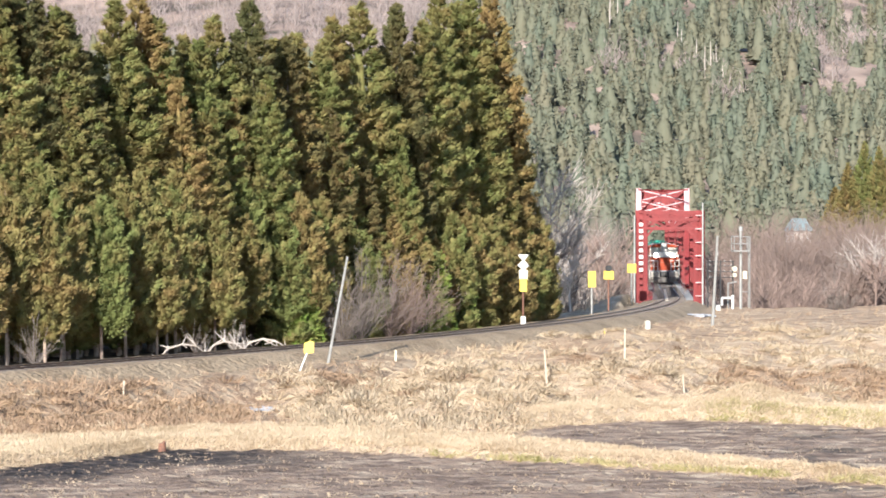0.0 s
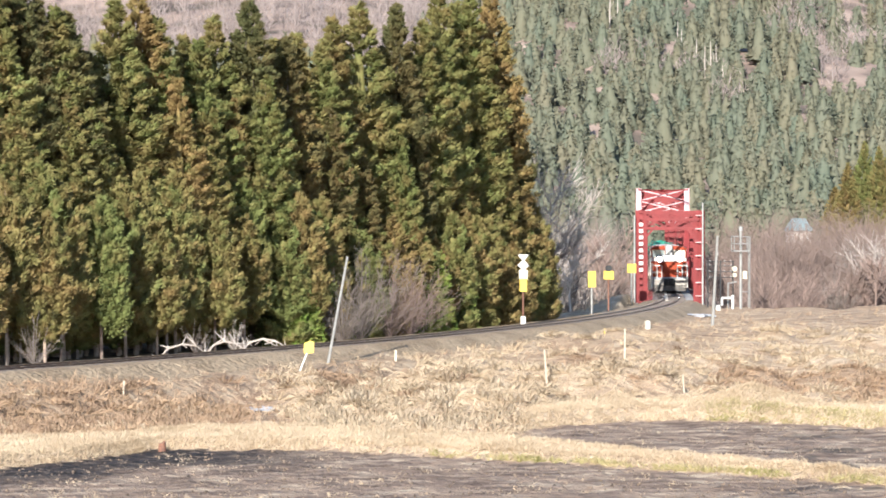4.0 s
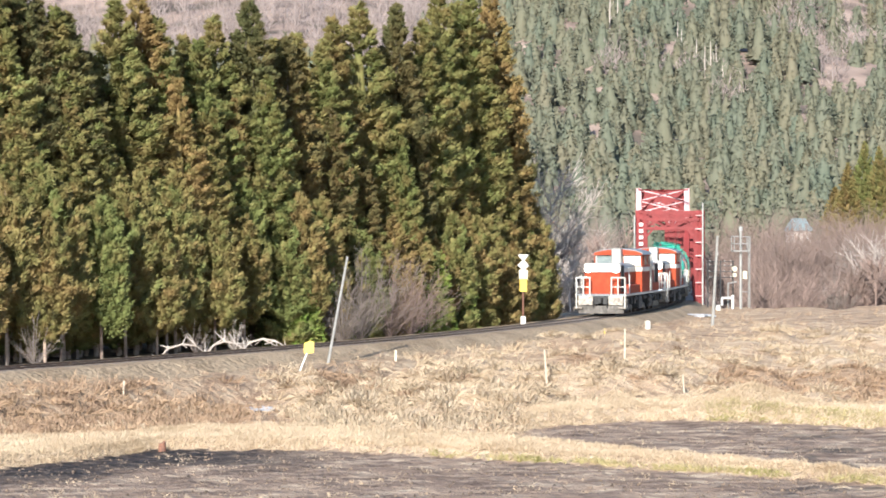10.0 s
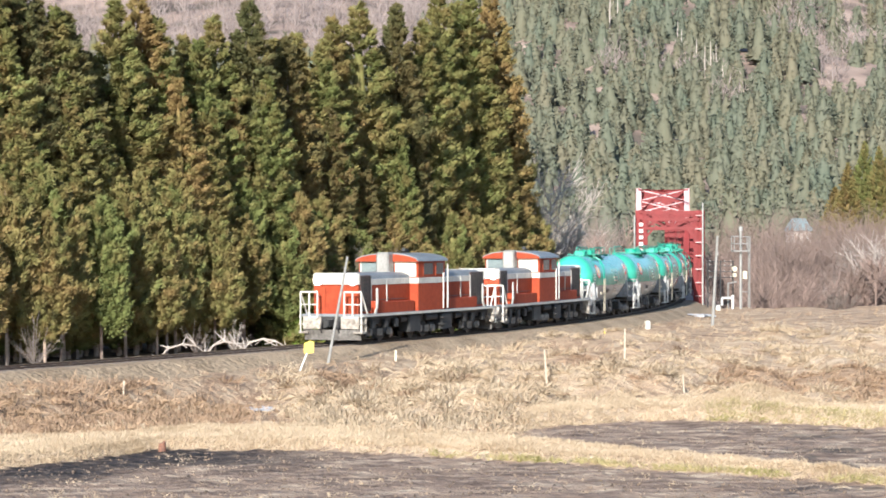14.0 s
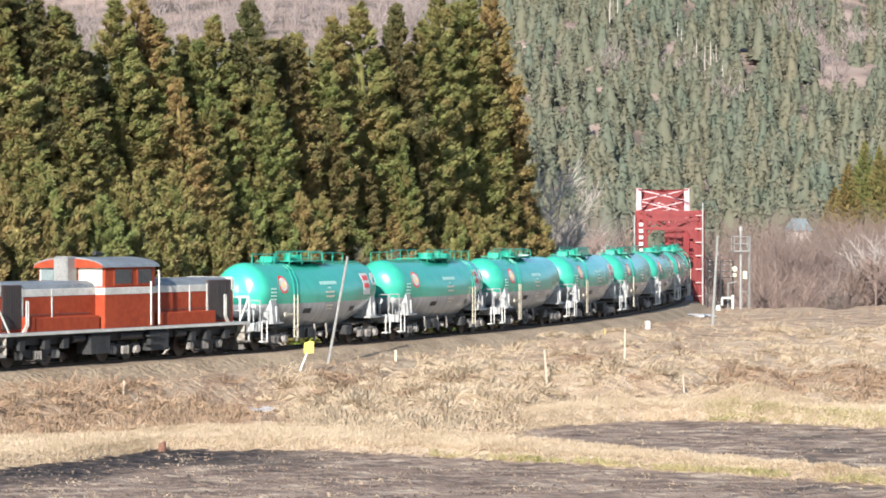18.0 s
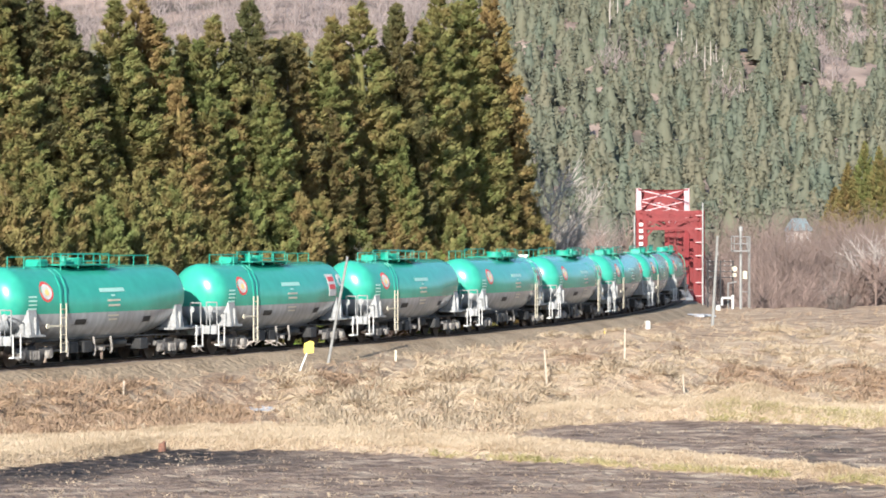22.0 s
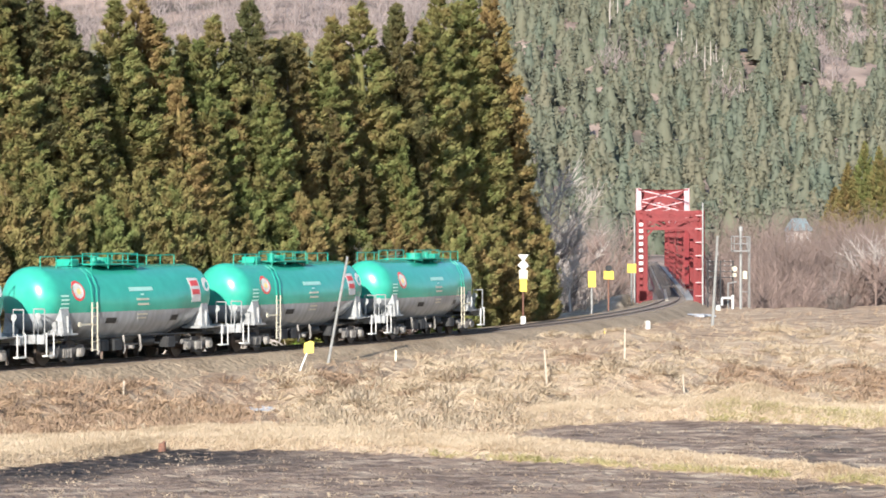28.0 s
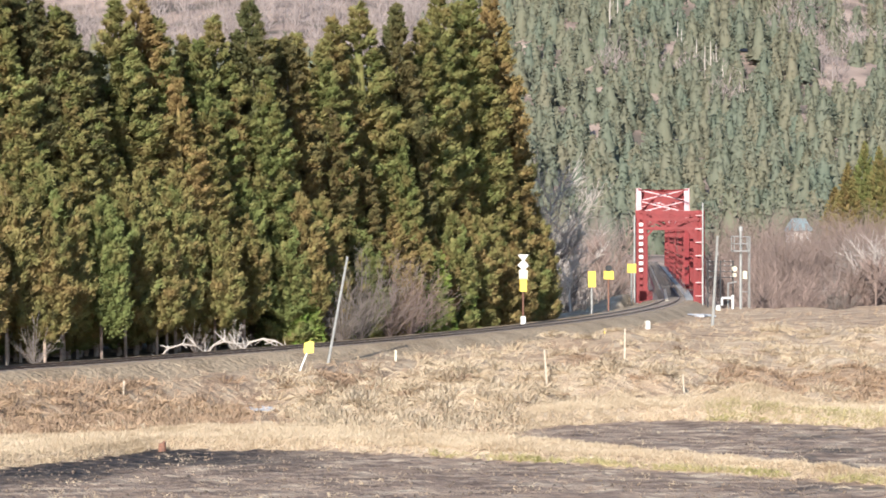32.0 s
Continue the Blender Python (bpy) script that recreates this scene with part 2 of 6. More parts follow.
def near_track(x, y):
    """Nearest s and the signed distance (positive on the field's side)."""
    x, y = np.atleast_1d(x).ravel(), np.atleast_1d(y).ravel()
    s, d = np.empty(len(x)), np.empty(len(x))
    cx, cy, ch, cs = TX[::4], TY[::4], TH[::4], TS[::4]
    for i in range(0, len(x), 20000):
        a, b = x[i:i + 20000, None], y[i:i + 20000, None]
        j = ((a - cx) ** 2 + (b - cy) ** 2).argmin(1)
        dx, dy = a[:, 0] - cx[j], b[:, 0] - cy[j]
        d[i:i + 20000] = dx * np.sin(ch[j]) - dy * np.cos(ch[j])
        s[i:i + 20000] = cs[j] + dx * np.cos(ch[j]) + dy * np.sin(ch[j])
    return s, d


# edges of the paddies, depth over bearing
PAD_A = ([-200, -150.4, -123.6, -96.7, -43.0, 41.4, 150.4, 200], [70, 76.5, 79.5, 83.6, 83.3, 78.4, 71.6, 65])
BANK_A = ([-200, -150.4, -104.4, -87.1, -54.5, -6.5, 33.8, 79.8, 150.4, 200], [79, 84.5, 86.5, 89.6, 89.6, 87.2, 83.6, 78.1, 72.4, 66])
PAD_B = ([22.3, 29.0, 66.4, 99.0, 150.4, 200], [84, 92.3, 96.6, 96.2, 92.4, 89])
FIELD = -1.5


_r = np.random.RandomState(77)
MOUNDS = np.array([(8.8, 110.3, 1.4, 0.62), (20.3, 112, 1.3, 0.5), (1.2, 108, 0.9, 0.45), (14.6, 107, 0.8, 0.4), (-16.1, 111, 1.0, 0.3), (53.0, 117, 1.1, 0.4), (125.9, 138, 1.7, 0.4), (99.0, 128, 1.2, 0.45), (-111.1, 98.0, 0.55, 0.4), (-43.0, 109, 1.0, 0.3), (76.0, 121, 1.4, 0.35), (29.9, 131, 0.6, 0.35)])
HEAPS = np.stack([_r.uniform(-60, 150, 110), 1 / _r.uniform(1 / 165, 1 / 99, 110), _r.uniform(0.6, 1.6, 110), _r.uniform(0.18, 0.55, 110)], 1)
HEAPS = np.concatenate([HEAPS, MOUNDS])


def heaps(x, y):
    """Tussocks and heaps of matted grass."""
    out = np.zeros(len(x))
    k = (y > 95) & (y < 170) & (np.abs(x) < 40)
    if k.any():
        for b, yy, r, h in HEAPS:
            out[k] += h * np.exp(-((x[k] - b * yy / 1000) ** 2 + ((y[k] - yy) * 0.6) ** 2) / r ** 2)
    return out


def ground(x, y):
    """Height of the ground, and its kinds: mud, gravel, bank."""
    shape = np.shape(x)
    x, y = np.ravel(x).astype(float), np.ravel(y).astype(float)
    s, d = near_track(x, y)
    b = np.where(y > 30, x / np.maximum(y, 30) * 1000, 0)
    a0, a1 = np.interp(b, *PAD_A), np.interp(b, *BANK_A)
    b1 = np.interp(b, *PAD_B)
    rough = 0.10 * wave(x, y, 9, 3) + 0.05 * wave(x, y, 3.1, 4)
    z = FIELD + 0.95 * smooth(101, 150, y) + rough * smooth(96, 112, y) * 1.6
    z = z + 0.30 * smooth(1, 2.5, wave(x, y, 15, 21) * 1.4 + 0.6) * smooth(100, 125, y) * (1 - smooth(165, 195, y))
    z = z - (0.5 * smooth(97.1, 122.0, b) + 0.55 * smooth(72.1, 99.0, b)) * smooth(102, 114, y) * (1 - smooth(132, 158, y))
    mud = (y < a0) & (y > 58)
    padb = (b > 25.5) & (y > a1 + 0.7) & (y < b1)
    bank = (y >= a0) & (y <= a1 + 0.6) & (y < 101)
    bankb = (b > 29.9) & (y >= b1) & (y < b1 + 4.6)
    e = np.minimum(y - a0, a1 + 0.6 - y)
    z = np.where(bank, FIELD + 0.27 * smooth(-0.05, 0.8, e) + 0.04 * wave(x, y, 2.0, 5), z)
    z = np.where(bankb, FIELD + 0.45 * smooth(0, 1.0, y - b1) + 0.05 * wave(x, y, 2.4, 6), z)
    z = np.where(mud | padb, FIELD + 0.03 * wave(x, y, 2.3, 7) + 0.022 * wave(x, y, 0.9, 8) + 0.02 * wave(x, y, 0.55, 9), z)
    z = z + heaps(x, y) * (1 - mud) * (1 - padb) * (1 - bank)
    # the railway's bank
    up = np.interp(d, [-9, -4.5, -2.7, -1.8, 1.8, 2.7, 4.0], [-0.35, -0.45, -0.5, -0.075, -0.075, -0.5, -0.6])
    slope = -0.6 - (d - 4.0) * (0.36 + 0.12 * smooth(20, 60, s)) + (rough * 1.2 + 0.06 * wave(x, y, 1.3, 10)) * smooth(4, 6, d)
    z = np.where(d > 4.0, np.maximum(z, slope), up)
    forest = (d < -4.5)
    z = np.where(forest, -0.4 + 0.1 * rough + 0.012 * np.clip(-d - 5, 0, 60), z)
    # the river's gorge under the bridge
    lip = 208 + 2.5 * wave(x, x * 0.3, 17, 11)
    lip = np.where(d < -2.5, np.where(x < 6, 181 + 0.2 * np.clip(x, -400, 0), 181 + (x - 6) * 4.6), lip)
    lip = np.where(np.abs(d) < 3.6, 211.5, lip)
    z = z + 1.0 * np.exp(-((x - 12.6) / 1.9) ** 2 - ((y - 203) / 7) ** 2) * (d < -2.6)
    gorge = smooth(0, 22, y - lip)
    z = z * (1 - gorge) + (-9.0) * gorge
    far = smooth(440, 520, y)
    z = z * (1 - far) + 1.0 * far
    hill = np.clip(y - 640 - 0.08 * x, 0, 1100)
    z = z + far * (hill * 0.175 + 9 * wave(x, y, 240, 13) * smooth(650, 900, y) + 3.0 * wave(x, y, 80, 14) * smooth(600, 800, y))
    # rise under the camera
    z = np.where(y < 64, z + (3.0 - FIELD) * (1 - smooth(4, 62, y)) * (1 - smooth(60, 120, np.abs(x))), z)
    gravel = (np.abs(d) < 3.05 + 0.45 * wave(x, y, 3, 17) + 0.4 * wave(x, y, 1.1, 18)) & (s < BRIDGE + 3)
    return [q.reshape(shape) for q in (z, (mud | padb).astype(float), gravel.astype(float), (bank | bankb).astype(float))]


def zones(x, y):
    """Where brown weeds and where bright straw cover the slopes, 0 to 1."""
    b = np.where(y > 30, x / np.maximum(y, 30) * 1000, 0)
    n = wave(x, y, 7, 61) * 0.5 + wave(x, y, 2.6, 62) * 0.35
    brown = smooth(-50.7, -77.5, b) * smooth(89, 91, y) * (1 - smooth(103, 110, y - b * 0.03))
    brown = np.maximum(brown, 0.95 * smooth(80.0, 100.8, b) * smooth(101, 104, y) * (1 - smooth(126, 138, y)))
    brown = np.maximum(brown, 0.85 * smooth(-46.8, -41.1, b) * smooth(-18.0, -27.6, b) * smooth(107, 109, y) * (1 - smooth(114, 117, y)))
    brown = np.maximum(brown, 0.8 * smooth(33.8, 41.4, b) * smooth(62.6, 51.0, b) * smooth(118, 122, y) * (1 - smooth(128, 134, y)))
    brown = smooth(0.3, 0.75, brown * (0.85 + n * 0.7) + 0.14 * smooth(0.0, 1.2, wave(x, y, 4.5, 63)) * smooth(104, 110, y))
    straw = smooth(-58.3, -43.0, b) * smooth(52.0, 26.6, b) * smooth(90, 94, y) * (1 - smooth(112, 119, y))
    straw = np.maximum(straw, 0.3 * smooth(41.4, 79.8, b) * smooth(98, 100, y) * (1 - smooth(104, 107, y)))
    straw = np.maximum(straw, 0.4 * smooth(98.8, 115.8, b) * smooth(132, 138, y) * (1 - smooth(156, 164, y)))
    straw = np.maximum(straw, 1.3 * np.exp(-((x - 12.2) / 2.6) ** 2 - ((y - 199) / 10) ** 2))
    straw = np.clip(straw * (0.75 + n * 0.9) + 1.1 * heaps(np.ravel(x), np.ravel(y)).reshape(np.shape(x)), 0, 1) * (1 - brown * 0.85)
    return brown, straw


def height(x, y):
    return float(ground(np.array([x]), np.array([y]))[0][0])


# ---- the ground, one sheet to the horizon ----
def ground_material():
    m = bpy.data.materials.new("ground")
    m.use_nodes = True
    n, l = m.node_tree.nodes, m.node_tree.links
    p = n["Principled BSDF"]
    p.inputs["Roughness"].default_value, p.inputs["Specular IOR Level"].default_value = 0.9, 0.2
    geo = n.new("ShaderNodeNewGeometry")

    def tex(scale, detail=5.0, stretch=(1, 1, 1)):
        mp = n.new("ShaderNodeMapping")
        mp.inputs["Scale"].default_value = stretch
        t = n.new("ShaderNodeTexNoise")
        t.inputs["Scale"].default_value, t.inputs["Detail"].default_value = scale, detail
        l.new(geo.outputs["Position"], mp.inputs["Vector"])
        l.new(mp.outputs[0], t.inputs["Vector"])
        return t.outputs["Fac"]

    def ramp(v, stops):
        r = n.new("ShaderNodeValToRGB")
        while len(r.color_ramp.elements) < len(stops):
            r.color_ramp.elements.new(0.5)
        for e, (q, c) in zip(r.color_ramp.elements, stops):
            e.position, e.color = q, (*c, 1)
        l.new(v, r.inputs[0])
        return r.outputs[0]

    def blend(f, a, b):
        x = n.new("ShaderNodeMix")
        x.data_type = "RGBA"
        l.new(f, x.inputs["Factor"])
        l.new(a, x.inputs["A"])
        l.new(b, x.inputs["B"])
        return x.outputs["Result"]

    def attr(name):
        a = n.new("ShaderNodeAttribute")
        a.attribute_name = name
        return a.outputs["Fac"]

    grass = ramp(tex(0.22, 6.0), [(0.32, (0.19, 0.12, 0.078)), (0.43, (0.33, 0.22, 0.14)), (0.52, (0.42, 0.30, 0.19)), (0.66, (0.53, 0.41, 0.275))])
    speck = ramp(tex(2.3, 8.0), [(0.36, (0.17, 0.11, 0.072)), (0.5, (0.38, 0.27, 0.175)), (0.68, (0.58, 0.46, 0.31))])
    half = n.new("ShaderNodeValue")
    half.outputs[0].default_value = 0.5
    grass = blend(half.outputs[0], grass, speck)
    mud = ramp(tex(1.5, 10.0, (0.45, 1.1, 1)), [(0.34, (0.14, 0.096, 0.070)), (0.46, (0.25, 0.176, 0.126)), (0.57, (0.34, 0.248, 0.176)), (0.69, (0.52, 0.41, 0.29))])
    # dark ramp: a shadow painted on the left paddy, wet mud on the right
    wet = ramp(tex(3.4, 10.0, (0.6, 1.2, 1)), [(0.40, (0.014, 0.011, 0.009)), (0.52, (0.048, 0.035, 0.027)), (0.66, (0.17, 0.125, 0.09))])
    mud = blend(attr("wet"), mud, wet)
    stone = ramp(tex(7.0, 6.0), [(0.3, (0.12, 0.085, 0.055)), (0.5, (0.31, 0.23, 0.148)), (0.7, (0.53, 0.41, 0.28))])
    stain = ramp(tex(0.35, 4.0), [(0.4, (0.22, 0.16, 0.098)), (0.6, (0.40, 0.305, 0.20))])
    stone = blend(half.outputs[0], stone, stain)
    bank = ramp(tex(1.1, 8.0), [(0.3, (0.29, 0.21, 0.135)), (0.5, (0.45, 0.345, 0.235)), (0.7, (0.57, 0.46, 0.33))])
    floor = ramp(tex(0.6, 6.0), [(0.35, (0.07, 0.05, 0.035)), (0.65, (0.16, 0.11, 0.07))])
    wood = ramp(tex(0.05, 9.0), [(0.38, (0.13, 0.105, 0.085)), (0.5, (0.27, 0.20, 0.165)), (0.62, (0.36, 0.275, 0.225))])
    weeds = ramp(tex(1.6, 8.0), [(0.34, (0.17, 0.112, 0.07)), (0.5, (0.30, 0.205, 0.13)), (0.68, (0.45, 0.33, 0.21))])
    # grass lying down the slope in streaks
    flow, lay = n.new("ShaderNodeAttribute"), n.new("ShaderNodeTexNoise")
    flow.attribute_name = "flow"
    lay.inputs["Scale"].default_value, lay.inputs["Detail"].default_value = 1.0, 5.0
    l.new(flow.outputs["Vector"], lay.inputs["Vector"])
    laid = ramp(lay.outputs["Fac"], [(0.36, (0.17, 0.108, 0.07)), (0.48, (0.36, 0.25, 0.16)), (0.56, (0.44, 0.32, 0.21)), (0.68, (0.62, 0.50, 0.35))])
    grass = blend(attr("lie"), grass, laid)
    weeds = blend(half.outputs[0], weeds, laid)
    c = blend(attr("brown"), grass, weeds)
    c = blend(attr("straw"), c, bank)
    c = blend(attr("bank"), c, bank)
    c = blend(attr("mud"), c, mud)
    c = blend(attr("gravel"), c, stone)
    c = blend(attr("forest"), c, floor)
    c = blend(attr("hill"), c, wood)
    l.new(c, p.inputs["Base Color"])
    rg_ = n.new("ShaderNodeMapRange")
    rg_.inputs["To Min"].default_value, rg_.inputs["To Max"].default_value = 0.9, 0.7
    l.new(attr("wet"), rg_.inputs["Value"])
    l.new(rg_.outputs[0], p.inputs["Roughness"])
    bp = n.new("ShaderNodeBump")
    bp.inputs["Strength"].default_value, bp.inputs["Distance"].default_value = 0.9, 0.2
    l.new(tex(3.5, 8.0), bp.inputs["Height"])
    l.new(bp.outputs[0], p.inputs["Normal"])
    return m


M["ground"] = ground_material()
gx = np.concatenate([np.linspace(-2600, -80, 36), np.arange(-78, -22, 0.6), np.arange(-22, 22, 0.25), np.arange(22.2, 78, 0.6), np.linspace(80, 2600, 36)])
gy = np.concatenate([np.linspace(-900, 44, 40), np.arange(46, 112, 0.3), np.arange(112.4, 235, 0.8), 235 + 3200 * np.linspace(0.002, 1, 110) ** 1.9])
GX, GY = np.meshgrid(gx, gy)
GZ, MUD, GRAVEL, BANK = ground(GX, GY)
nx, ny = len(gx), len(gy)
idx = np.arange(nx * ny).reshape(ny, nx)
quads = np.stack([idx[:-1, :-1], idx[:-1, 1:], idx[1:, 1:], idx[1:, :-1]], -1).reshape(-1, 4)
me = big_mesh("ground", np.stack([GX, GY, GZ], -1).reshape(-1, 3), quads, "ground")
me.polygons.foreach_set("use_smooth", [True] * len(me.polygons))
_s, _d = near_track(GX, GY)
_b = np.where(GY > 30, GX / np.maximum(GY, 30) * 1000, 0)
# left: the shadow cast on the paddy, put into the colour
SHADE_WET = MUD * (1 - smooth(-85.5, -20.3, _b)) * smooth(-8.0, -3.5, GY - np.interp(_b, *PAD_A) + 1.5 * wave(GX, GY, 4, 31) + wave(GX, GY, 1.1, 32))
# right: patches of wet mud
SHADE_WET = np.maximum(SHADE_WET, MUD * 0.8 * smooth(104.8, 127.8, _b) * smooth(0.1, 0.7, wave(GX, GY, 5, 33) + 0.5 * wave(GX, GY, 1.3, 34)))
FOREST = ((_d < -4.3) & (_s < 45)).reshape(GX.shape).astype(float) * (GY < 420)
HILL = smooth(300, 430, GY)
BROWN, STRAW = zones(GX, GY)
LIE = (0.8 * smooth(5.5, 8.5, _d) * (1 - smooth(28, 48, _d))).reshape(GX.shape)
FLOW = np.stack([_s * 2.4 + 0.5 * _d, _d * 0.3, 0 * _d], -1).reshape(-1)
for key, val in (("mud", MUD), ("gravel", GRAVEL), ("bank", BANK), ("wet", SHADE_WET), ("forest", FOREST), ("hill", HILL), ("brown", BROWN), ("straw", STRAW), ("lie", LIE)):
    me.attributes.new(key, "FLOAT", "POINT").data.foreach_set("value", np.asarray(val, np.float32).ravel())
me.attributes.new("flow", "FLOAT_VECTOR", "POINT").data.foreach_set("vector", FLOW.astype(np.float32))
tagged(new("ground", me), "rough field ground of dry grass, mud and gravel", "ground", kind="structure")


# ---- the track ----
def along(s0, s1, step, d, z, section):
    """A profile (pairs of side, height) drawn along the track."""
    g = Geo()
    rings = []
    for s in np.arange(s0, s1 + 0.01, step):
        ring = []
        for a, b in section:
            x, y, _ = track(s, d + a)
            ring.append((x, y, z + b))
        rings.append(ring)
    return g.loft(rings)


RAIL = [(-0.065, -0.15), (0.065, -0.15), (0.015, -0.12), (0.015, -0.045), (0.033, -0.04), (0.033, 0.0), (-0.033, 0.0), (-0.033, -0.04), (-0.015, -0.045), (-0.015, -0.12)]
for d, side in ((0.5335, "field"), (-0.5335, "forest")):
    tagged(part("rail", along(-240, 400, 2.0, d, 0.0, RAIL), "rail"), "rusty brown steel rail on the curved single track", "rail", "rails of the track", "structure")
g = Geo()
for s in np.arange(-200, 396, 0.62):
    x, y, h = track(s)
    c, w = np.cos(h), np.sin(h)
    q = lambda a, b, z: (x + a * c + b * w, y + a * w - b * c, z)
    v = [q(a, b, z) for z in (-0.32, -0.06) for a, b in ((-0.11, -1.0), (0.11, -1.0), (0.11, 1.0), (-0.11, 1.0))]
    g.add(v, [(4, 5, 6, 7), (0, 1, 5, 4), (1, 2, 6, 5), (2, 3, 7, 6), (3, 0, 4, 7)])
tagged(part("sleepers", g, "sleeper"), "weathered timber sleepers sunk in grey ballast", "sleepers", kind="stuff")


# ---- the bridge: four red steel through-truss spans ----
def place(s, d, z):
    x, y, _ = track(s, d)
    return Vector((x, y, z))


bpt = place


def lattice(g, p00, p01, p10, p11, n, w=0.09):
    """Crossed bars in the panel between two edges (p00-p01 and p10-p11)."""
    for i in range(n):
        a, b = i / n, (i + 1) / n
        l0, l1 = p00.lerp(p01, a), p00.lerp(p01, b)
        r0, r1 = p10.lerp(p11, a), p10.lerp(p11, b)
        g.beam(l0, r1, w, w)
        g.beam(r0, l1, w, w)
    return g


def laced_post(name, parent, s, d, z0, z1, pale, wide=0.5, step=0.95, cover=0.5, tall=0.07):
    p = part(name, Geo().beam(bpt(s, d - wide / 2, z0), bpt(s, d - wide / 2, z1), 0.09, 0.30).beam(bpt(s, d + wide / 2, z0), bpt(s, d + wide / 2, z1), 0.09, 0.30), "red", parent, "laced red end post")
    part("web", Geo().beam(bpt(s + 0.16, d, z0), bpt(s + 0.16, d, z1), 0.03, wide - 0.1), "red", p)
    for z in np.arange(z0 + 0.5, z1, step):
        # sunlit lacing put into the colour: white battens only between 2.0 and 5.5 m
        pale_here = pale if pale != "white" or 2.0 < z < 5.5 else "red"
        part("batten", Geo().beam(bpt(s - 0.17, d - wide * cover, z), bpt(s - 0.17, d + wide * cover, z), 0.02, tall), pale_here, p)
    return p


def truss_span(s0, length, top, half, panels, portal_low, first, shift=0.0):
    bpt = lambda s, d, z: place(s, d + shift, z)
    base = new("truss_span")
    base.location = bpt(s0, 0, -0.6)
    bpy.context.view_layer.update()
    inv = Matrix.Translation(-base.location)

    def sub(name, g, material, label=""):
        ob = part(name, g, material, base, label)
        ob.matrix_basis = inv
        return ob

    s1 = s0 + length
    pl = length / panels
    for d in (-half, half):
        sub("lower_chord", Geo().beam(bpt(s0, d, -0.3), bpt(s1, d, -0.3), 0.34, 0.42), "red")
        sub("upper_chord", Geo().beam(bpt(s0 + (0 if first else 4.5), d, top - 0.2), bpt(s1 - 4.5, d, top - 0.2), 0.40, 0.42), "red")
        if first:
            laced = laced_post("end_post", base, s0, d, -0.2, top, "white" if d < 0 else "pink", 0.5, 0.46 if d < 0 else 0.95, 0.28 if d < 0 else 0.5, 0.24 if d < 0 else 0.07)
            laced.matrix_basis = inv
        else:
            mid_s, mid_z = s0 + 4.5 * 0.68, 0.1 + (top - 0.1) * 0.68
            sub("end_post", Geo().beam(bpt(s0, d, 0.1), bpt(mid_s, d, mid_z), 0.44, 0.38), "red")
            # sheen of sun and sky on the sloping head, painted as a pale colour
            sub("end_post_head", Geo().beam(bpt(mid_s, d, mid_z), bpt(s0 + 4.5, d, top), 0.46, 0.40), "pink", "end post head with sky sheen in its pale colour")
        sub("end_post", Geo().beam(bpt(s1, d, 0.1), bpt(s1 - 4.5, d, top - 0.2), 0.42, 0.40), "red")
        for i in range(1, panels):
            sub("vertical", Geo().beam(bpt(s0 + i * pl, d - 0.12, 0.3), bpt(s0 + i * pl, d - 0.12, top - 0.3), 0.05, 0.26).beam(bpt(s0 + i * pl, d + 0.12, 0.3), bpt(s0 + i * pl, d + 0.12, top - 0.3), 0.05, 0.26), "red")
            a, b = (0.3, top - 0.3) if i % 2 else (top - 0.3, 0.3)
            sub("diagonal", Geo().beam(bpt(s0 + i * pl, d, a), bpt(s0 + (i + 1) * pl, d, b), 0.10, 0.24), "red")
    for i in range(panels + 1):
        s = s0 + i * pl
        sub("floor_beam", Geo().beam(bpt(s, -half, -0.42), bpt(s, half, -0.42), 0.26, 0.5), "red")
    for d in (-0.7, 0.7):
        sub("stringer", Geo().beam(bpt(s0, d, -0.36), bpt(s1, d, -0.36), 0.24, 0.36), "red")
    sub("guard_timber", Geo().beam(bpt(s0, -0.22, -0.08), bpt(s1, -0.22, -0.08), 0.2, 0.1), "cream", "pale guard timber between the rails")
    # sunlight along the deck and walkway is put into their paler materials
    sub("deck", Geo().beam(bpt(s0, 0, -0.22), bpt(s1, 0, -0.22), 2.5, 0.05), "wood", "timber bridge deck with sunlight in its pale colour")
    sub("walkway", Geo().beam(bpt(s0, half - 0.72, -0.13), bpt(s1, half - 0.72, -0.13), 0.95, 0.06), "concrete", "pale plank walkway")
    lean = 0.0 if first else 4.5 * (portal_low / top)
    e = 0.0 if first else 4.5
    pa, pb = s0 + lean, s0 + e
    g = Geo()
    for z, s in ((portal_low, pa), (top - 0.12, pb), ((portal_low + top) / 2, (pa + pb) / 2)):
        g.beam(bpt(s, -half, z), bpt(s, half, z), 0.16, 0.20)
    sub("portal_strut", g, "red")
    lo, mid, hi = (bpt(pa, -half, portal_low), bpt(pa, half, portal_low)), (bpt((pa + pb) / 2, -half, (portal_low + top) / 2), bpt((pa + pb) / 2, half, (portal_low + top) / 2)), (bpt(pb, -half, top), bpt(pb, half, top))
    sub("portal_lattice", lattice(lattice(Geo(), *lo, *mid, 3 if first else 1), *mid, *hi, 3 if first else 1), "red" if first else "pink")
    if first:
        for side in (-1, 1):
            sub("knee_brace", Geo().beam(bpt(s0, side * half, portal_low - 1.0), bpt(s0, side * (half - 0.9), portal_low), 0.12, 0.14), "red")
    for i in range(1, panels):
        s = s0 + i * pl
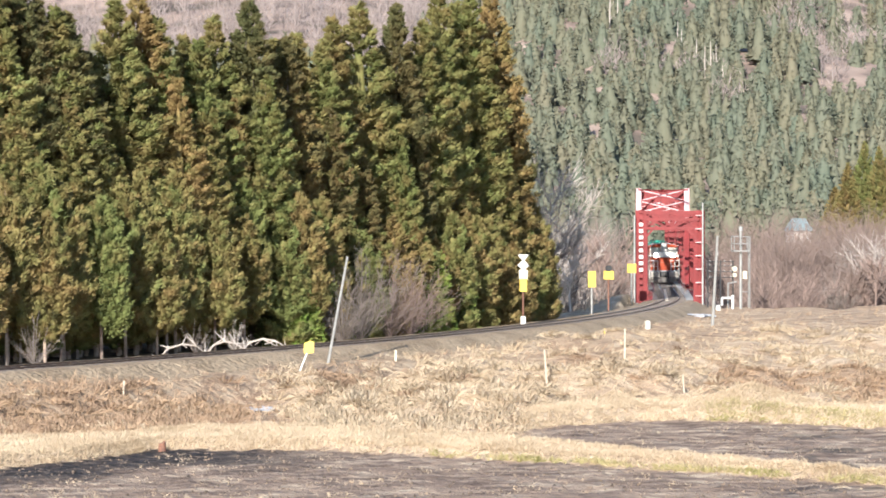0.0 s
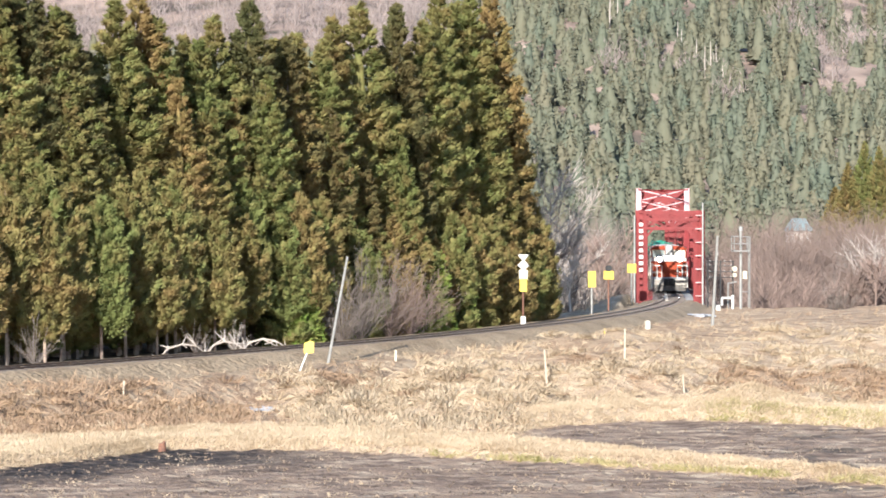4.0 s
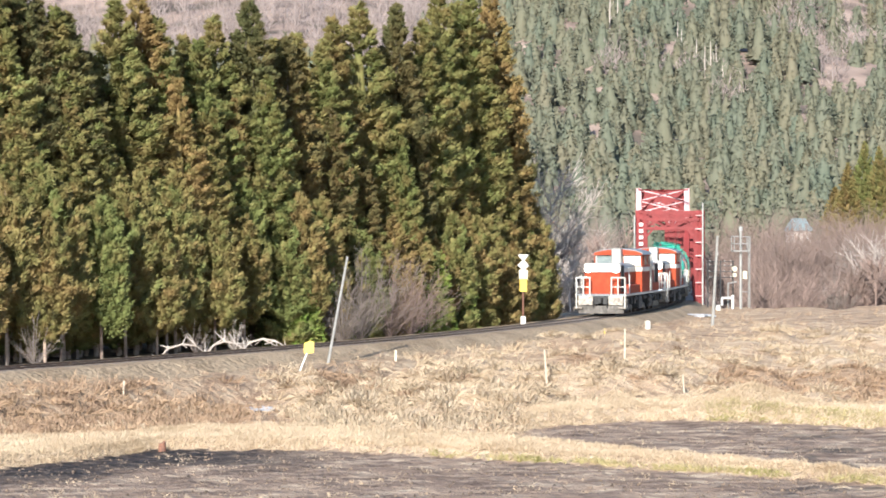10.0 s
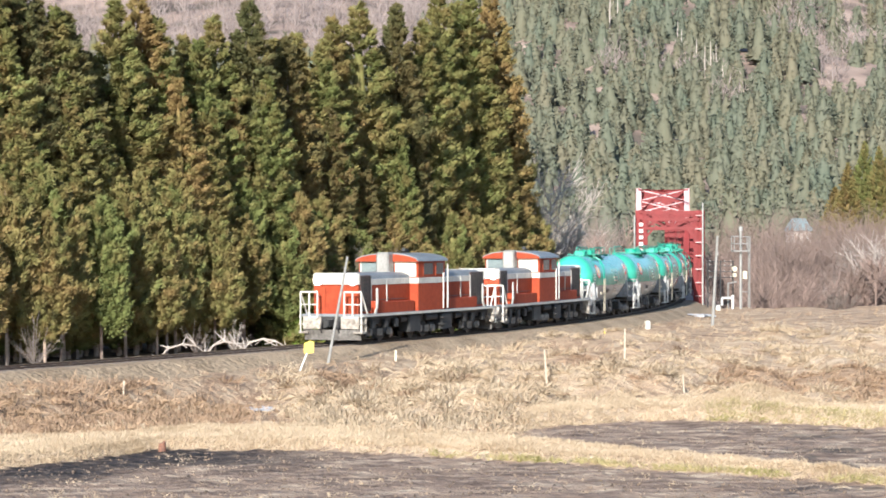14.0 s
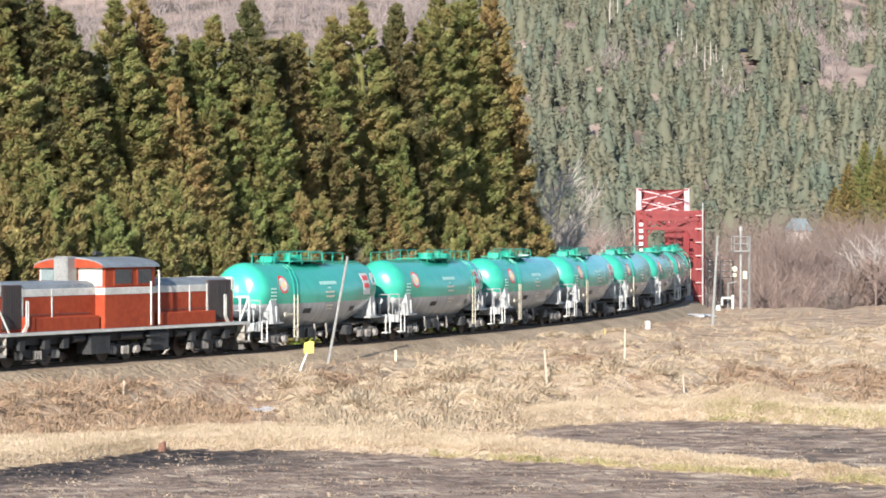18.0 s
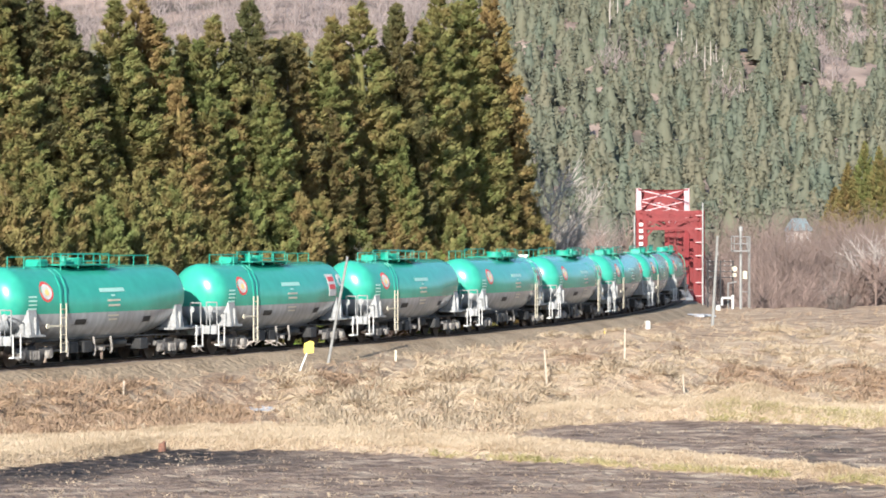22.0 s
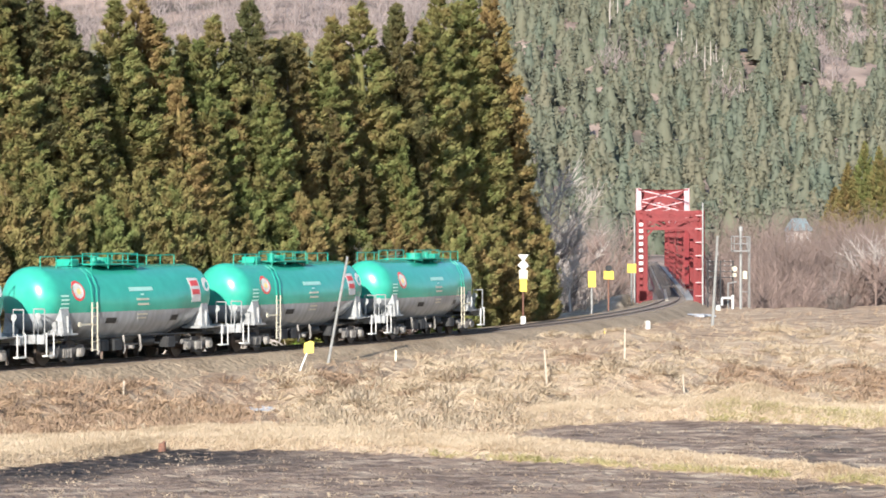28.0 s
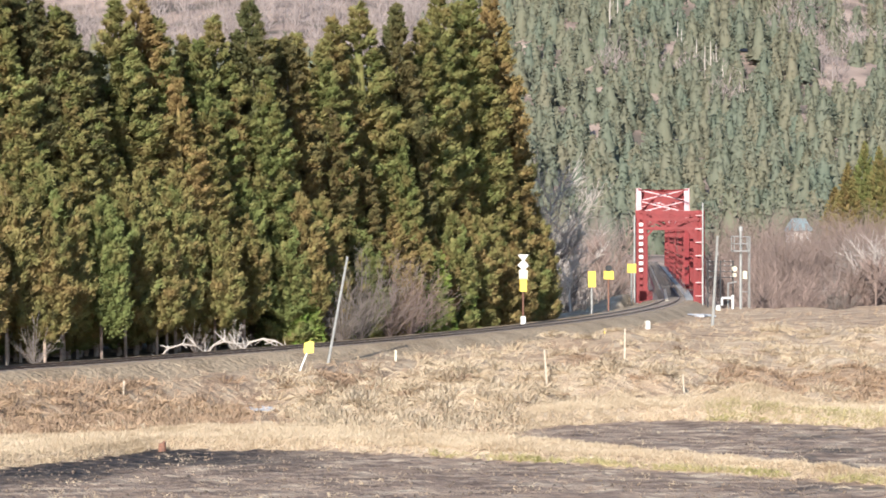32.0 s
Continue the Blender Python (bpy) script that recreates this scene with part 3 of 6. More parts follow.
        g = Geo().beam(bpt(s, -half, top - 0.2), bpt(s, half, top - 0.2), 0.16, 0.2).beam(bpt(s, -half, portal_low), bpt(s, half, portal_low), 0.14, 0.16)
        sub("sway_frame", lattice(g, bpt(s, -half, portal_low), bpt(s, half, portal_low), bpt(s, -half, top - 0.2), bpt(s, half, top - 0.2), 2), "red")
        sub("top_lateral", Geo().beam(bpt(s - pl, -half, top - 0.1), bpt(s, half, top - 0.1), 0.12, 0.12).beam(bpt(s - pl, half, top - 0.1), bpt(s, -half, top - 0.1), 0.12, 0.12), "red")
    return tagged(base, "red painted steel through-truss railway bridge span", "bridge span", "spans of the bridge")


truss_span(BRIDGE, 44.0, 6.35, 2.05, 6, 5.1, True)
for i in range(3):
    truss_span(BRIDGE + 45 + i * 63, 62.0, 8.6, 2.1, 8, 6.6, False, -0.35)
for i, s in enumerate((BRIDGE + 1.2, BRIDGE + 44.6, BRIDGE + 107.6, BRIDGE + 170.6, BRIDGE + 233)):
    x, y, h = track(s)
    z0 = -10.5
    ob = tagged(part("bridge_pier", Geo().box(-1.4, 1.4, -3.3, 3.3, z0, -0.72, top=0.86), "concrete"), "grey concrete pier under the red bridge", "pier", "piers of the bridge", "structure")
    ob.matrix_basis = pose(x, y, 0, 0, 0, math.degrees(h))
    if i == 0:
        ob.name = "abutment"
for d, z1 in ((-2.5, 6.0), (2.32, 6.9)):
    x, y, _ = track(BRIDGE - 0.5, d)
    tagged(part("steel_pole", Geo().bar((x, y, height(x, y) - 0.2), (x, y, z1), 0.07, 0.06), "galv"), "thin galvanised pole beside the bridge portal", "pole", "poles at the portal")


# ---- the train ----
TRAVEL_T = [0, 9.5, 14.5, 16.5, 19, 25.5, 30.5, 32]
TRAVEL_D = [-50.5, -52.35, -52.7, -53.45, -53.45, -53.0, -52.1, -51.8]


def train_front(t):
    d = sum(np.interp(t + e, TRAVEL_T, TRAVEL_D) for e in np.linspace(-1.2, 1.2, 9)) / 9
    return float(d - 11.1 * (t - 19))


def bogie(name, base, wheel_r, cast="gear", cap="axle"):
    """Two wheelsets in a frame; origin at rail level in the bogie's middle."""
    b = part(name, Geo().box(-0.25, 0.25, -0.95, 0.95, 0.52, 0.74, bev=0.03).box(-base / 2 - 0.5, base / 2 + 0.5, -0.1, 0.1, 0.55, 0.68), "black", None)
    for side in (-1, 1):
        y0, y1 = sorted((side * 0.92, side * 1.06))
        q = base / 2
        # a cast side frame that arches over the axle boxes and sinks in the middle
        prof = [(-q - 0.30, 0.50), (-q - 0.22, 0.66), (-q + 0.16, 0.68), (-0.42, 0.60), (0.42, 0.60), (q - 0.16, 0.68), (q + 0.22, 0.66), (q + 0.30, 0.50), (q - 0.22, 0.46), (0.36, 0.26), (-0.36, 0.26), (-q + 0.22, 0.46)]
        g = Geo().loft([[(u, y0, w) for u, w in prof], [(u, y1, w) for u, w in prof]])
        part("side_frame", g, cast, b)
        for u in (-0.17, 0.0, 0.17):
            part("spring", Geo().bar((u, side * 1.09, 0.27), (u, side * 1.09, 0.56), 0.075, n=8), cap, b)
        for u in (-q, q):
            a = sorted((side * 1.0, side * 1.13))
            ax = part("axle_box", Geo().box(u - 0.20, u + 0.20, a[0], a[1], 0.28, 0.58, bev=0.05), cap, b)
            part("bearing_cap", Geo().disc((u, side * 1.15, wheel_r), 0.135, 0.06, "y", 14), cap, ax)
            part("brake_block", Geo().box(u + (0.47 if u < 0 else -0.55), u + (0.55 if u < 0 else -0.47), *sorted((side * 0.62, side * 0.86)), 0.22, 0.62), cast, b)
        part("brake_lever", Geo().path([(-q + 0.42, side * 1.0, 0.72), (-q + 0.46, side * 1.0, 0.18), (q - 0.46, side * 1.0, 0.2), (q - 0.42, side * 1.0, 0.7)], 0.028), cast, b)
    for u in (-base / 2, base / 2):
        g = Geo().disc((0, 0, 0), 0.09, 1.9, "y", 8)
        for side in (-1, 1):
            g.disc((0, side * 0.56, 0), wheel_r, 0.13, "y", 20).disc((0, side * 0.50, 0), wheel_r + 0.03, 0.03, "y", 20)
        part("wheelset", g, "wheel", b, at=(u, 0, wheel_r))
    return b


def railing(pts, r=0.025):
    return Geo().path(pts, r)


def locomotive():
    t = new("locomotive")
    # underframe and running board
    part("underframe", Geo().box(-8.3, 8.3, -1.15, 1.15, 0.78, 1.14), "black", t)
    part("running_board", Geo().box(-8.45, 8.45, -1.45, 1.45, 1.14, 1.24, bev=0.03), "loco_grey", t)
    for y in (-1.46, 1.46):
        part("edge_stripe", Geo().box(-8.4, 8.4, y - 0.012, y + 0.012, 1.125, 1.225), "loco_white", t, "dirty white edge stripe")
    for e in (-1, 1):
        x = lambda a, b: sorted((e * a, e * b))
        # hood with its band, roof and radiator
        hood = part("hood", Geo().box(*x(1.5, 7.9), -1.03, 1.03, 1.24, 2.48, bev=0.04), "loco_red", t)
        part("white_band", Geo().box(*x(1.4, 6.5 if e > 0 else 5.95), -1.045, 1.045, 2.46, 2.72, bev=0.03), "loco_white", hood, "grimy white band round the hood")
        g = Geo()
        a, b = x(1.4, 7.90)
        ring = lambda q: [(q, -1.03, 2.72), (q, -0.97, 2.86), (q, -0.70, 2.97), (q, 0.70, 2.97), (q, 0.97, 2.86), (q, 1.03, 2.72)]
        g.loft([ring(a), ring(b)])
        part("hood_roof", g, "loco_grey", hood)
        part("nose_cap", Geo().box(*x(7.66, 7.97), -1.06, 1.06, 2.50, 2.985, bev=0.08), "loco_white", hood, "white upper nose with the headlamps")
        for side in (-1, 1):
            part("radiator_panel", Geo().box(*x(6.5 if e > 0 else 5.95, 7.66), *sorted((side * 0.96, side * 1.055)), 1.34, 2.88), "dark", hood, "dark radiator grille")
            gr = Geo()
            for k in range(11 if e > 0 else 16):
                gr.box(*x(6.55 - (e < 0) * 0.5 + k * 0.1, 6.585 - (e < 0) * 0.5 + k * 0.1), *sorted((side * 1.05, side * 1.07)), 1.36, 2.84)
            part("grille_slats", gr, "black", hood)
            part("headlamp", Geo().disc((e * 7.975, side * 0.80, 2.66), 0.17, 0.06, "x", 20), "lamp", hood, "lit round headlamp")
            part("lamp_rim", Geo().disc((e * 7.96, side * 0.80, 2.66), 0.22, 0.06, "x", 20), "loco_white", hood)
            part("seam", Geo().box(*x(4.6, 4.66), *sorted((side * 1.02, side * 1.058)), 1.3, 2.72), "loco_white", hood)
            part("corner_strip", Geo().box(*x(6.42 if e > 0 else 5.86, 6.5 if e > 0 else 5.94), *sorted((side * 1.02, side * 1.062)), 1.3, 2.74), "loco_white", hood)
            part("hood_door_line", Geo().box(*x(2.2, 6.7), *sorted((side * 1.02, side * 1.046)), 1.80, 1.83), "dark", hood)
            part("side_box", Geo().box(*x(2.0, 6.1), *sorted((side * 1.0, side * 1.32)), 1.24, 1.72, bev=0.03), "loco_red", t)
            # added box, standing for the sunlit front end of the side box
            if e > 0:
              part("equipment_box", Geo().box(*x(6.12, 6.5), *sorted((side * 1.0, side * 1.36)), 1.24, 1.78, bev=0.03), "loco_red", t, "red box added for the side box's sunlit end")
            # hand rails by the grille and on the end decks
            y = side * 1.40
            part("grab_rail", railing([(e * 6.95, y, 1.24), (e * 6.72, y, 1.5), (e * 6.72, y, 2.3), (e * 6.6, y, 2.3), (e * 6.6, y, 1.5), (e * 6.8, y, 1.24)], 0.03), "loco_white", t)
            part("end_railing", railing([(e * 8.45, y, 0.5), (e * 8.45, y, 2.18), (e * 8.45, side * 0.62, 2.18), (e * 8.45, side * 0.62, 1.1), (e * 8.45, side * 1.0, 1.1), (e * 8.45, side * 1.0, 2.18)], 0.04).path([(e * 8.45, y, 2.18), (e * 7.75, y, 1.24)], 0.04).path([(e * 8.45, side * 0.62, 1.65), (e * 8.45, y, 1.65)], 0.025), "loco_white", t, "white tubular end railing")
            part("step", Geo().box(*x(8.0, 8.5), *sorted((side * 1.05, side * 1.47)), 0.42, 0.5).box(*x(8.0, 8.5), *sorted((side * 1.05, side * 1.47)), 0.78, 0.84).box(*x(8.0, 8.04), *sorted((side * 1.05, side * 1.47)), 0.42, 1.14), "dirty_white", t)
            part("buffer_panel", Geo().box(*x(8.3, 8.46), *sorted((side * 0.45, side * 1.3)), 0.62, 1.14, bev=0.03), "dirty_white", t, "scuffed white end beam")
        part("end_beam", Geo().box(*x(8.2, 8.38), -1.3, 1.3, 0.66, 1.14), "gear", t)
        part("end_door_rib", Geo().box(*x(7.9, 7.94), -0.5, -0.46, 1.3, 2.4).box(*x(7.9, 7.94), 0.46, 0.5, 1.3, 2.4), "loco_red", hood)
        part("coupler", Geo().box(*x(8.3, 8.98), -0.13, 0.13, 0.74, 1.02, bev=0.04), "gear", t)
        part("brake_hoses", Geo().path([(e * 8.45, 0.4, 0.95), (e * 8.6, 0.4, 0.6), (e * 8.5, 0.4, 0.45)], 0.035).path([(e * 8.45, -0.4, 0.95), (e * 8.6, -0.4, 0.6), (e * 8.5, -0.4, 0.45)], 0.035), "black", t)
        part("snow_plough", Geo().loft([[(e * 8.2, -1.3, 0.14), (e * 8.55, 0, 0.14), (e * 8.2, 1.3, 0.14)], [(e * 8.32, -1.3, 0.58), (e * 8.6, 0, 0.58), (e * 8.32, 1.3, 0.58)]]), "cast", t, "dusty grey-brown snow plough")
    # cab
    cab = part("cab", Geo().box(-1.55, 1.85, -1.43, 1.43, 1.24, 3.55, bev=0.04), "loco_red", t)
    g = Geo()
    ring = lambda q: [(q, 1.52 * math.cos(k), 3.44 + 0.37 * math.sin(k)) for k in (math.pi * i / 12 for i in range(13))]
    g.loft([ring(-1.75), ring(2.05)])
    part("cab_roof", g, "loco_grey", cab)
    for xq in (-1.76, 2.06):
        ring2 = lambda q: [(q, 1.50 * math.cos(k), 3.42 + 0.34 * math.sin(k)) for k in (math.pi * i / 12 for i in range(13))]
        part("roof_fascia", Geo().loft([ring2(xq - 0.015), ring2(xq + 0.015)]), "loco_red", cab, "red arched roof end")
    part("cab_band", Geo().box(-1.565, 1.865, -1.445, 1.445, 2.46, 2.72, bev=0.03), "loco_white", cab)
    for side in (-1, 1):
        for a, b in ((-1.25, -0.35), (0.1, 1.2)):
            y0, y1 = sorted((side * 1.42, side * 1.455))
            w = part("side_window", Geo().box(a - 0.06, b + 0.06, y0, y1, 2.78, 3.42), "loco_red", cab)
            part("pane", Geo().box(a, b, *sorted((side * 1.43, side * 1.462)), 2.84, 3.36), "glass", w)
        for xe in (-1.57, 1.87):
            w = part("end_window", Geo().box(xe - 0.02, xe + 0.02, *sorted((side * 0.34, side * 1.34)), 2.76, 3.52), "loco_white", cab, "white-framed cab end window")
            # one pane at each end is coloured as sun glare, the other as sky
            part("pane", Geo().box(xe - 0.03, xe + 0.03, *sorted((side * 0.39, side * 1.28)), 2.81, 3.47), "blind" if side * xe > 0 else "dusty_glass", w, "pane with sun glare in its cream colour" if side * xe > 0 else "")
        part("cab_handrail", railing([(-1.75, side * 1.48, 1.3), (-1.75, side * 1.48, 3.2), (-1.68, side * 1.48, 3.3)], 0.04).path([(-1.2, side * 1.48, 1.3), (-1.2, side * 1.48, 2.9)], 0.035), "loco_white", cab)
        part("cab_step", Geo().box(-1.8, -1.1, *sorted((side * 1.2, side * 1.5)), 0.55, 0.61).box(-1.8, -1.1, *sorted((side * 1.2, side * 1.5)), 0.86, 0.92), "gear", t)
        # tanks under the frame
        for a, b in ((1.3, 2.7), (-2.7, -1.3)):
            part("fuel_tank", Geo().box(a, b, *sorted((side * 0.75, side * 1.36)), 0.34, 1.08, bev=0.08), "gear", t)
        for a in (3.3, -3.6, 0.2, -0.5):
            part("air_reservoir", Geo().bar((a - 0.35, side * 1.2, 0.92), (a + 0.35, side * 1.2, 0.92), 0.14, n=10), "black", t)
        for a in (4.2, 5.4, -4.4, -5.5, 6.9, -6.9):
            part("sand_box", Geo().box(a - 0.2, a + 0.2, *sorted((side * 1.16, side * 1.36)), 0.62, 0.98, bev=0.04), "gear", t)
    part("exhaust", Geo().box(1.9, 2.6, -0.30, 0.30, 2.9, 3.84, bev=0.06), "galv", t, "grey exhaust casing before the cab")
    part("exhaust", Geo().box(-2.2, -1.6, -0.25, 0.25, 2.9, 3.74, bev=0.05), "loco_grey", t)
    part("horn", Geo().bar((0.2, 0.3, 3.9), (0.8, 0.3, 3.95), 0.05, 0.09, 8), "gear", cab)
    for xb, w, base in ((5.6, 0.43, 2.2), (0.0, 0.43, 1.6), (-5.6, 0.43, 2.2)):
        bg = bogie("bogie", base, w)
        bg.parent, bg.matrix_basis = t, Matrix.Translation((xb, 0, 0))
    return tagged(t, "red-brown centre-cab diesel locomotive with white band and headlamps", "locomotive", "locomotives of the train")


# the tank: level top, belly deeper in the middle
def tank_r(x):
    a = abs(x)
    r = float(np.interp(a, [0, 1.9, 4.7, 5.25], [1.45, 1.45, 1.20, 1.16]))
    if a > 5.1:
        r *= math.sqrt(max(0.0, 1 - ((a - 5.1) / 0.68) ** 2)) ** 0.8
    return r


TANK_TOP = 3.50


def tank_mid(x):
    a = abs(x)
    return TANK_TOP - float(np.interp(a, [0, 1.9, 4.7, 5.25], [1.45, 1.45, 1.20, 1.16]))


def on_tank(x, z, off, side=1):
    r = tank_r(x) + off
    q = z - tank_mid(x)
    return (x, side * math.sqrt(max(0.01, r * r - q * q)), z)


def patch(x0, x1, z0, z1, off=0.012, side=1, n=6, lean=0.0):
    """A thin sheet laid on the barrel's flank."""
    g = Geo()
    v, f = [], []
    for o in (off, off - 0.008):
        for i in range(n + 1):
            z = z0 + (z1 - z0) * i / n
            v += [on_tank(x0 + lean * i / n, z, o, side), on_tank(x1 + lean * i / n, z, o, side)]
    m = 2 * (n + 1)
    for i in range(n):
        f += [(2 * i, 2 * i + 1, 2 * i + 3, 2 * i + 2), (m + 2 * i + 2, m + 2 * i + 3, m + 2 * i + 1, m + 2 * i), (2 * i, 2 * i + 2, m + 2 * i + 2, m + 2 * i), (2 * i + 3, 2 * i + 1, m + 2 * i + 1, m + 2 * i + 3)]
    f += [(1, 0, m, m + 1), (2 * n, 2 * n + 1, m + 2 * n + 1, m + 2 * n)]
    return g.add(v, f)


def round_mark(x, z, r, off, side=1, n=20):
    v = [on_tank(x + r * math.cos(2 * math.pi * i / n), z + r * math.sin(2 * math.pi * i / n), off, side) for i in range(n)]
    v += [on_tank(x + r * math.cos(2 * math.pi * i / n), z + r * math.sin(2 * math.pi * i / n), off - 0.01, side) for i in range(n)]
    return Geo().add(v, [tuple(range(n))] + [(i, (i + 1) % n, n + (i + 1) % n, n + i) for i in range(n)])


def barrel_material():
    """Green above a level line, grey below it, with a streaky dirt."""
    m = mat("tank_paint", (0.058, 0.355, 0.25), (0.046, 0.295, 0.21), 2.2, 0.27, fine=2.5, per=0.25)
    n, l = m.node_tree.nodes, m.node_tree.links
    p = n["Principled BSDF"]
    old = p.inputs["Base Color"].links[0].from_socket
    tc, sep = n.new("ShaderNodeTexCoord"), n.new("ShaderNodeSeparateXYZ")
    l.new(tc.outputs["Object"], sep.inputs[0])
    st = n.new("ShaderNodeMath")
    st.operation, st.inputs[1].default_value = "LESS_THAN", 1.84
    l.new(sep.outputs["Z"], st.inputs[0])
    nz, mp, rp = n.new("ShaderNodeTexNoise"), n.new("ShaderNodeMapping"), n.new("ShaderNodeValToRGB")
    mp.inputs["Scale"].default_value = (2.2, 1.0, 0.5)
    nz.inputs["Scale"].default_value, nz.inputs["Detail"].default_value = 1.6, 6.0
    l.new(tc.outputs["Object"], mp.inputs[0])
    l.new(mp.outputs[0], nz.inputs["Vector"])
    l.new(nz.outputs["Fac"], rp.inputs[0])
    rp.color_ramp.elements[0].position, rp.color_ramp.elements[0].color = 0.35, (0.27, 0.275, 0.28, 1)
    rp.color_ramp.elements[1].position, rp.color_ramp.elements[1].color = 0.65, (0.38, 0.39, 0.40, 1)
    p.inputs["Coat Weight"].default_value, p.inputs["Coat Roughness"].default_value = 0.3, 0.12
    mx = n.new("ShaderNodeMix")
    mx.data_type = "RGBA"
    l.new(st.outputs[0], mx.inputs["Factor"])
    l.new(old, mx.inputs["A"])
    l.new(rp.outputs[0], mx.inputs["B"])
    l.new(mx.outputs["Result"], p.inputs["Base Color"])
    return m


M["barrel"] = barrel_material()


def tank_wagon():
    t = new("tank_wagon")
    # barrel
    xs = sorted(set([-5.78, -5.76, -5.72, -5.65, -5.54, -5.4, -5.25, -5.1, -4.7, -3.4, -2.1, 0, 2.1, 3.4, 4.7, 5.1, 5.25, 5.4, 5.54, 5.65, 5.72, 5.76, 5.78]))
    n = 48
    rings = []
    for x in xs:
        r, c = max(tank_r(x), 0.02), tank_mid(x)
        rings.append([(x, r * math.cos(2 * math.pi * i / n), c + r * math.sin(2 * math.pi * i / n)) for i in range(n)])
    barrel = part("barrel", Geo().loft(rings), "barrel", t, "green over grey tank barrel with a deeper belly", smooth=True)
    for x in (-3.4, 0.0, 3.4):
        r, c = tank_r(x) + 0.006, tank_mid(x)
        ring = lambda q: [(q, r * math.cos(2 * math.pi * i / n), c + r * math.sin(2 * math.pi * i / n)) for i in range(n)]
        part("weld_seam", Geo().loft([ring(x - 0.015), ring(x + 0.015)], close=False), "barrel", barrel)
    for side in (-1, 1):
        e = side  # marks keep the same order seen from either flank
        mk = part("round_mark", round_mark(3.95 * e, 2.62, 0.36, 0.012, side), "mark_red", barrel, "red and white round company mark")
        part("mark_ring", round_mark(3.95 * e, 2.62, 0.27, 0.02, side), "white", mk)
        part("mark_core", round_mark(3.95 * e, 2.60, 0.11, 0.028, side), "mark_yellow", mk)
        pl = part("placard", patch(-4.05 * e - 0.38, -4.05 * e + 0.38, 2.08, 2.98, 0.012, side), "white", barrel, "white and red warning placard")
        for z in (2.36, 2.68):
            part("red_bar", patch(-4.05 * e - 0.30, -4.05 * e + 0.30, z, z + 0.2, 0.02, side, 3), "mark_red", pl)
        part("end_disc", round_mark(-4.98 * e, 2.72, 0.26, 0.012, side), "white", barrel, "white disc near the barrel's end")
        part("lettering_bar", patch(-0.8, 0.8, 2.56, 2.70, 0.012, side, 2), "letter", barrel)
        part("lettering_bar", patch(-0.12, 0.12, 2.40, 2.46, 0.012, side, 2), "letter", barrel)
        part("lettering_bar", patch(-0.42, 0.42, 2.22, 2.29, 0.012, side, 2), "cream", barrel)
        part("lettering_bar", patch(-0.38, 0.38, 2.04, 2.11, 0.012, side, 2), "cream", barrel)
        part("lettering_bar", patch(-0.34, 0.34, 1.68, 1.73, 0.012, side, 2), "cream", barrel)
        part("lettering_bar", patch(-0.3, 0.26, 1.54, 1.59, 0.012, side, 2), "cream", barrel)
        for xx in (-2.4, 2.0):
            part("dark_plate", patch(xx * e - 0.3, xx * e + 0.3, 1.42, 1.62, 0.012, side, 2), "gear", barrel)
        for z in (2.0, 2.14, 2.28, 2.42):
            part("lettering_bar", patch(4.75 * e - 0.22, 4.75 * e + 0.22, z, z + 0.06, 0.012, side, 1), "letter", barrel)
        # ladder down the flank
        lx = 3.2 * e
        pts = [(0, 0.9, 3.40), (0, 1.15, 3.22), (0, 1.36, 2.8), (0, 1.42, 2.2), (0, 1.42, 0.62)]
        g1, g2 = Geo(), Geo()
        for a in (-0.17, 0.17):
            up = [(lx + a, side * p[1], p[2]) for p in pts[:4]]
            g1.path(up, 0.022)
            g2.path([(lx + a, side * 1.42, 2.2), (lx + a, side * 1.42, 0.45)], 0.026)
        for z in np.arange(0.5, 2.2, 0.3):
            g2.bar((lx - 0.17, side * 1.42, z), (lx + 0.17, side * 1.42, z), 0.018, n=5)
        part("upper_ladder", g1, "fit_green", t)
        part("ladder", g2, "cream", t, "cream steel side ladder")
        part("ladder_bracket", Geo().beam((lx + 0.9 * e, side * 1.40, 1.42), (lx + 0.1 * e, side * 1.42, 1.42), 0.06, 0.06).disc((lx + 0.95 * e, side * 1.41, 1.42), 0.09, 0.05, "y", 10), "cream", t)
        # walkway rails on the crown
        y = side * 0.62
        g = Geo()
        for a in (-0.9, 0.1, 1.1, 2.2):
            g.bar((a * e, y, 3.30), (a * e, y, 3.92), 0.022, n=5)
        g.path([(-0.9 * e, y, 3.92), (2.2 * e, y, 3.92)], 0.022).path([(-0.9 * e, y, 3.66), (2.2 * e, y, 3.66)], 0.016)
        part("platform_railing", g, "fit_green", t)
        g = Geo()
        for a in (3.2, 4.2, 5.2):
            g.bar((a * e, y * 0.7, 3.40), (a * e, y * 0.7, 3.84), 0.02, n=5)
        g.path([(2.2 * e, y * 0.8, 3.86), (3.2 * e, y * 0.7, 3.84), (5.2 * e, y * 0.7, 3.84), (5.2 * e, y * 0.7, 3.5)], 0.02)
        part("crown_railing", g, "fit_green", t)
        for a in (-0.6, 1.4):
            part("platform_bracket", Geo().beam((a * e, side * 0.45, 3.52), (a * e, side * 0.85, 3.46), 0.06, 0.08), "fit_green", t)
    part("platform", Geo().box(-1.0, 2.3, -0.85, 0.85, 3.52, 3.56), "fit_green", t, "dark green grating platform")
    part("manhole", Geo().disc((0.6, 0, 3.62), 0.36, 0.24, "z", 20).disc((0.6, 0, 3.76), 0.40, 0.05, "z", 20), "fit_green", t)
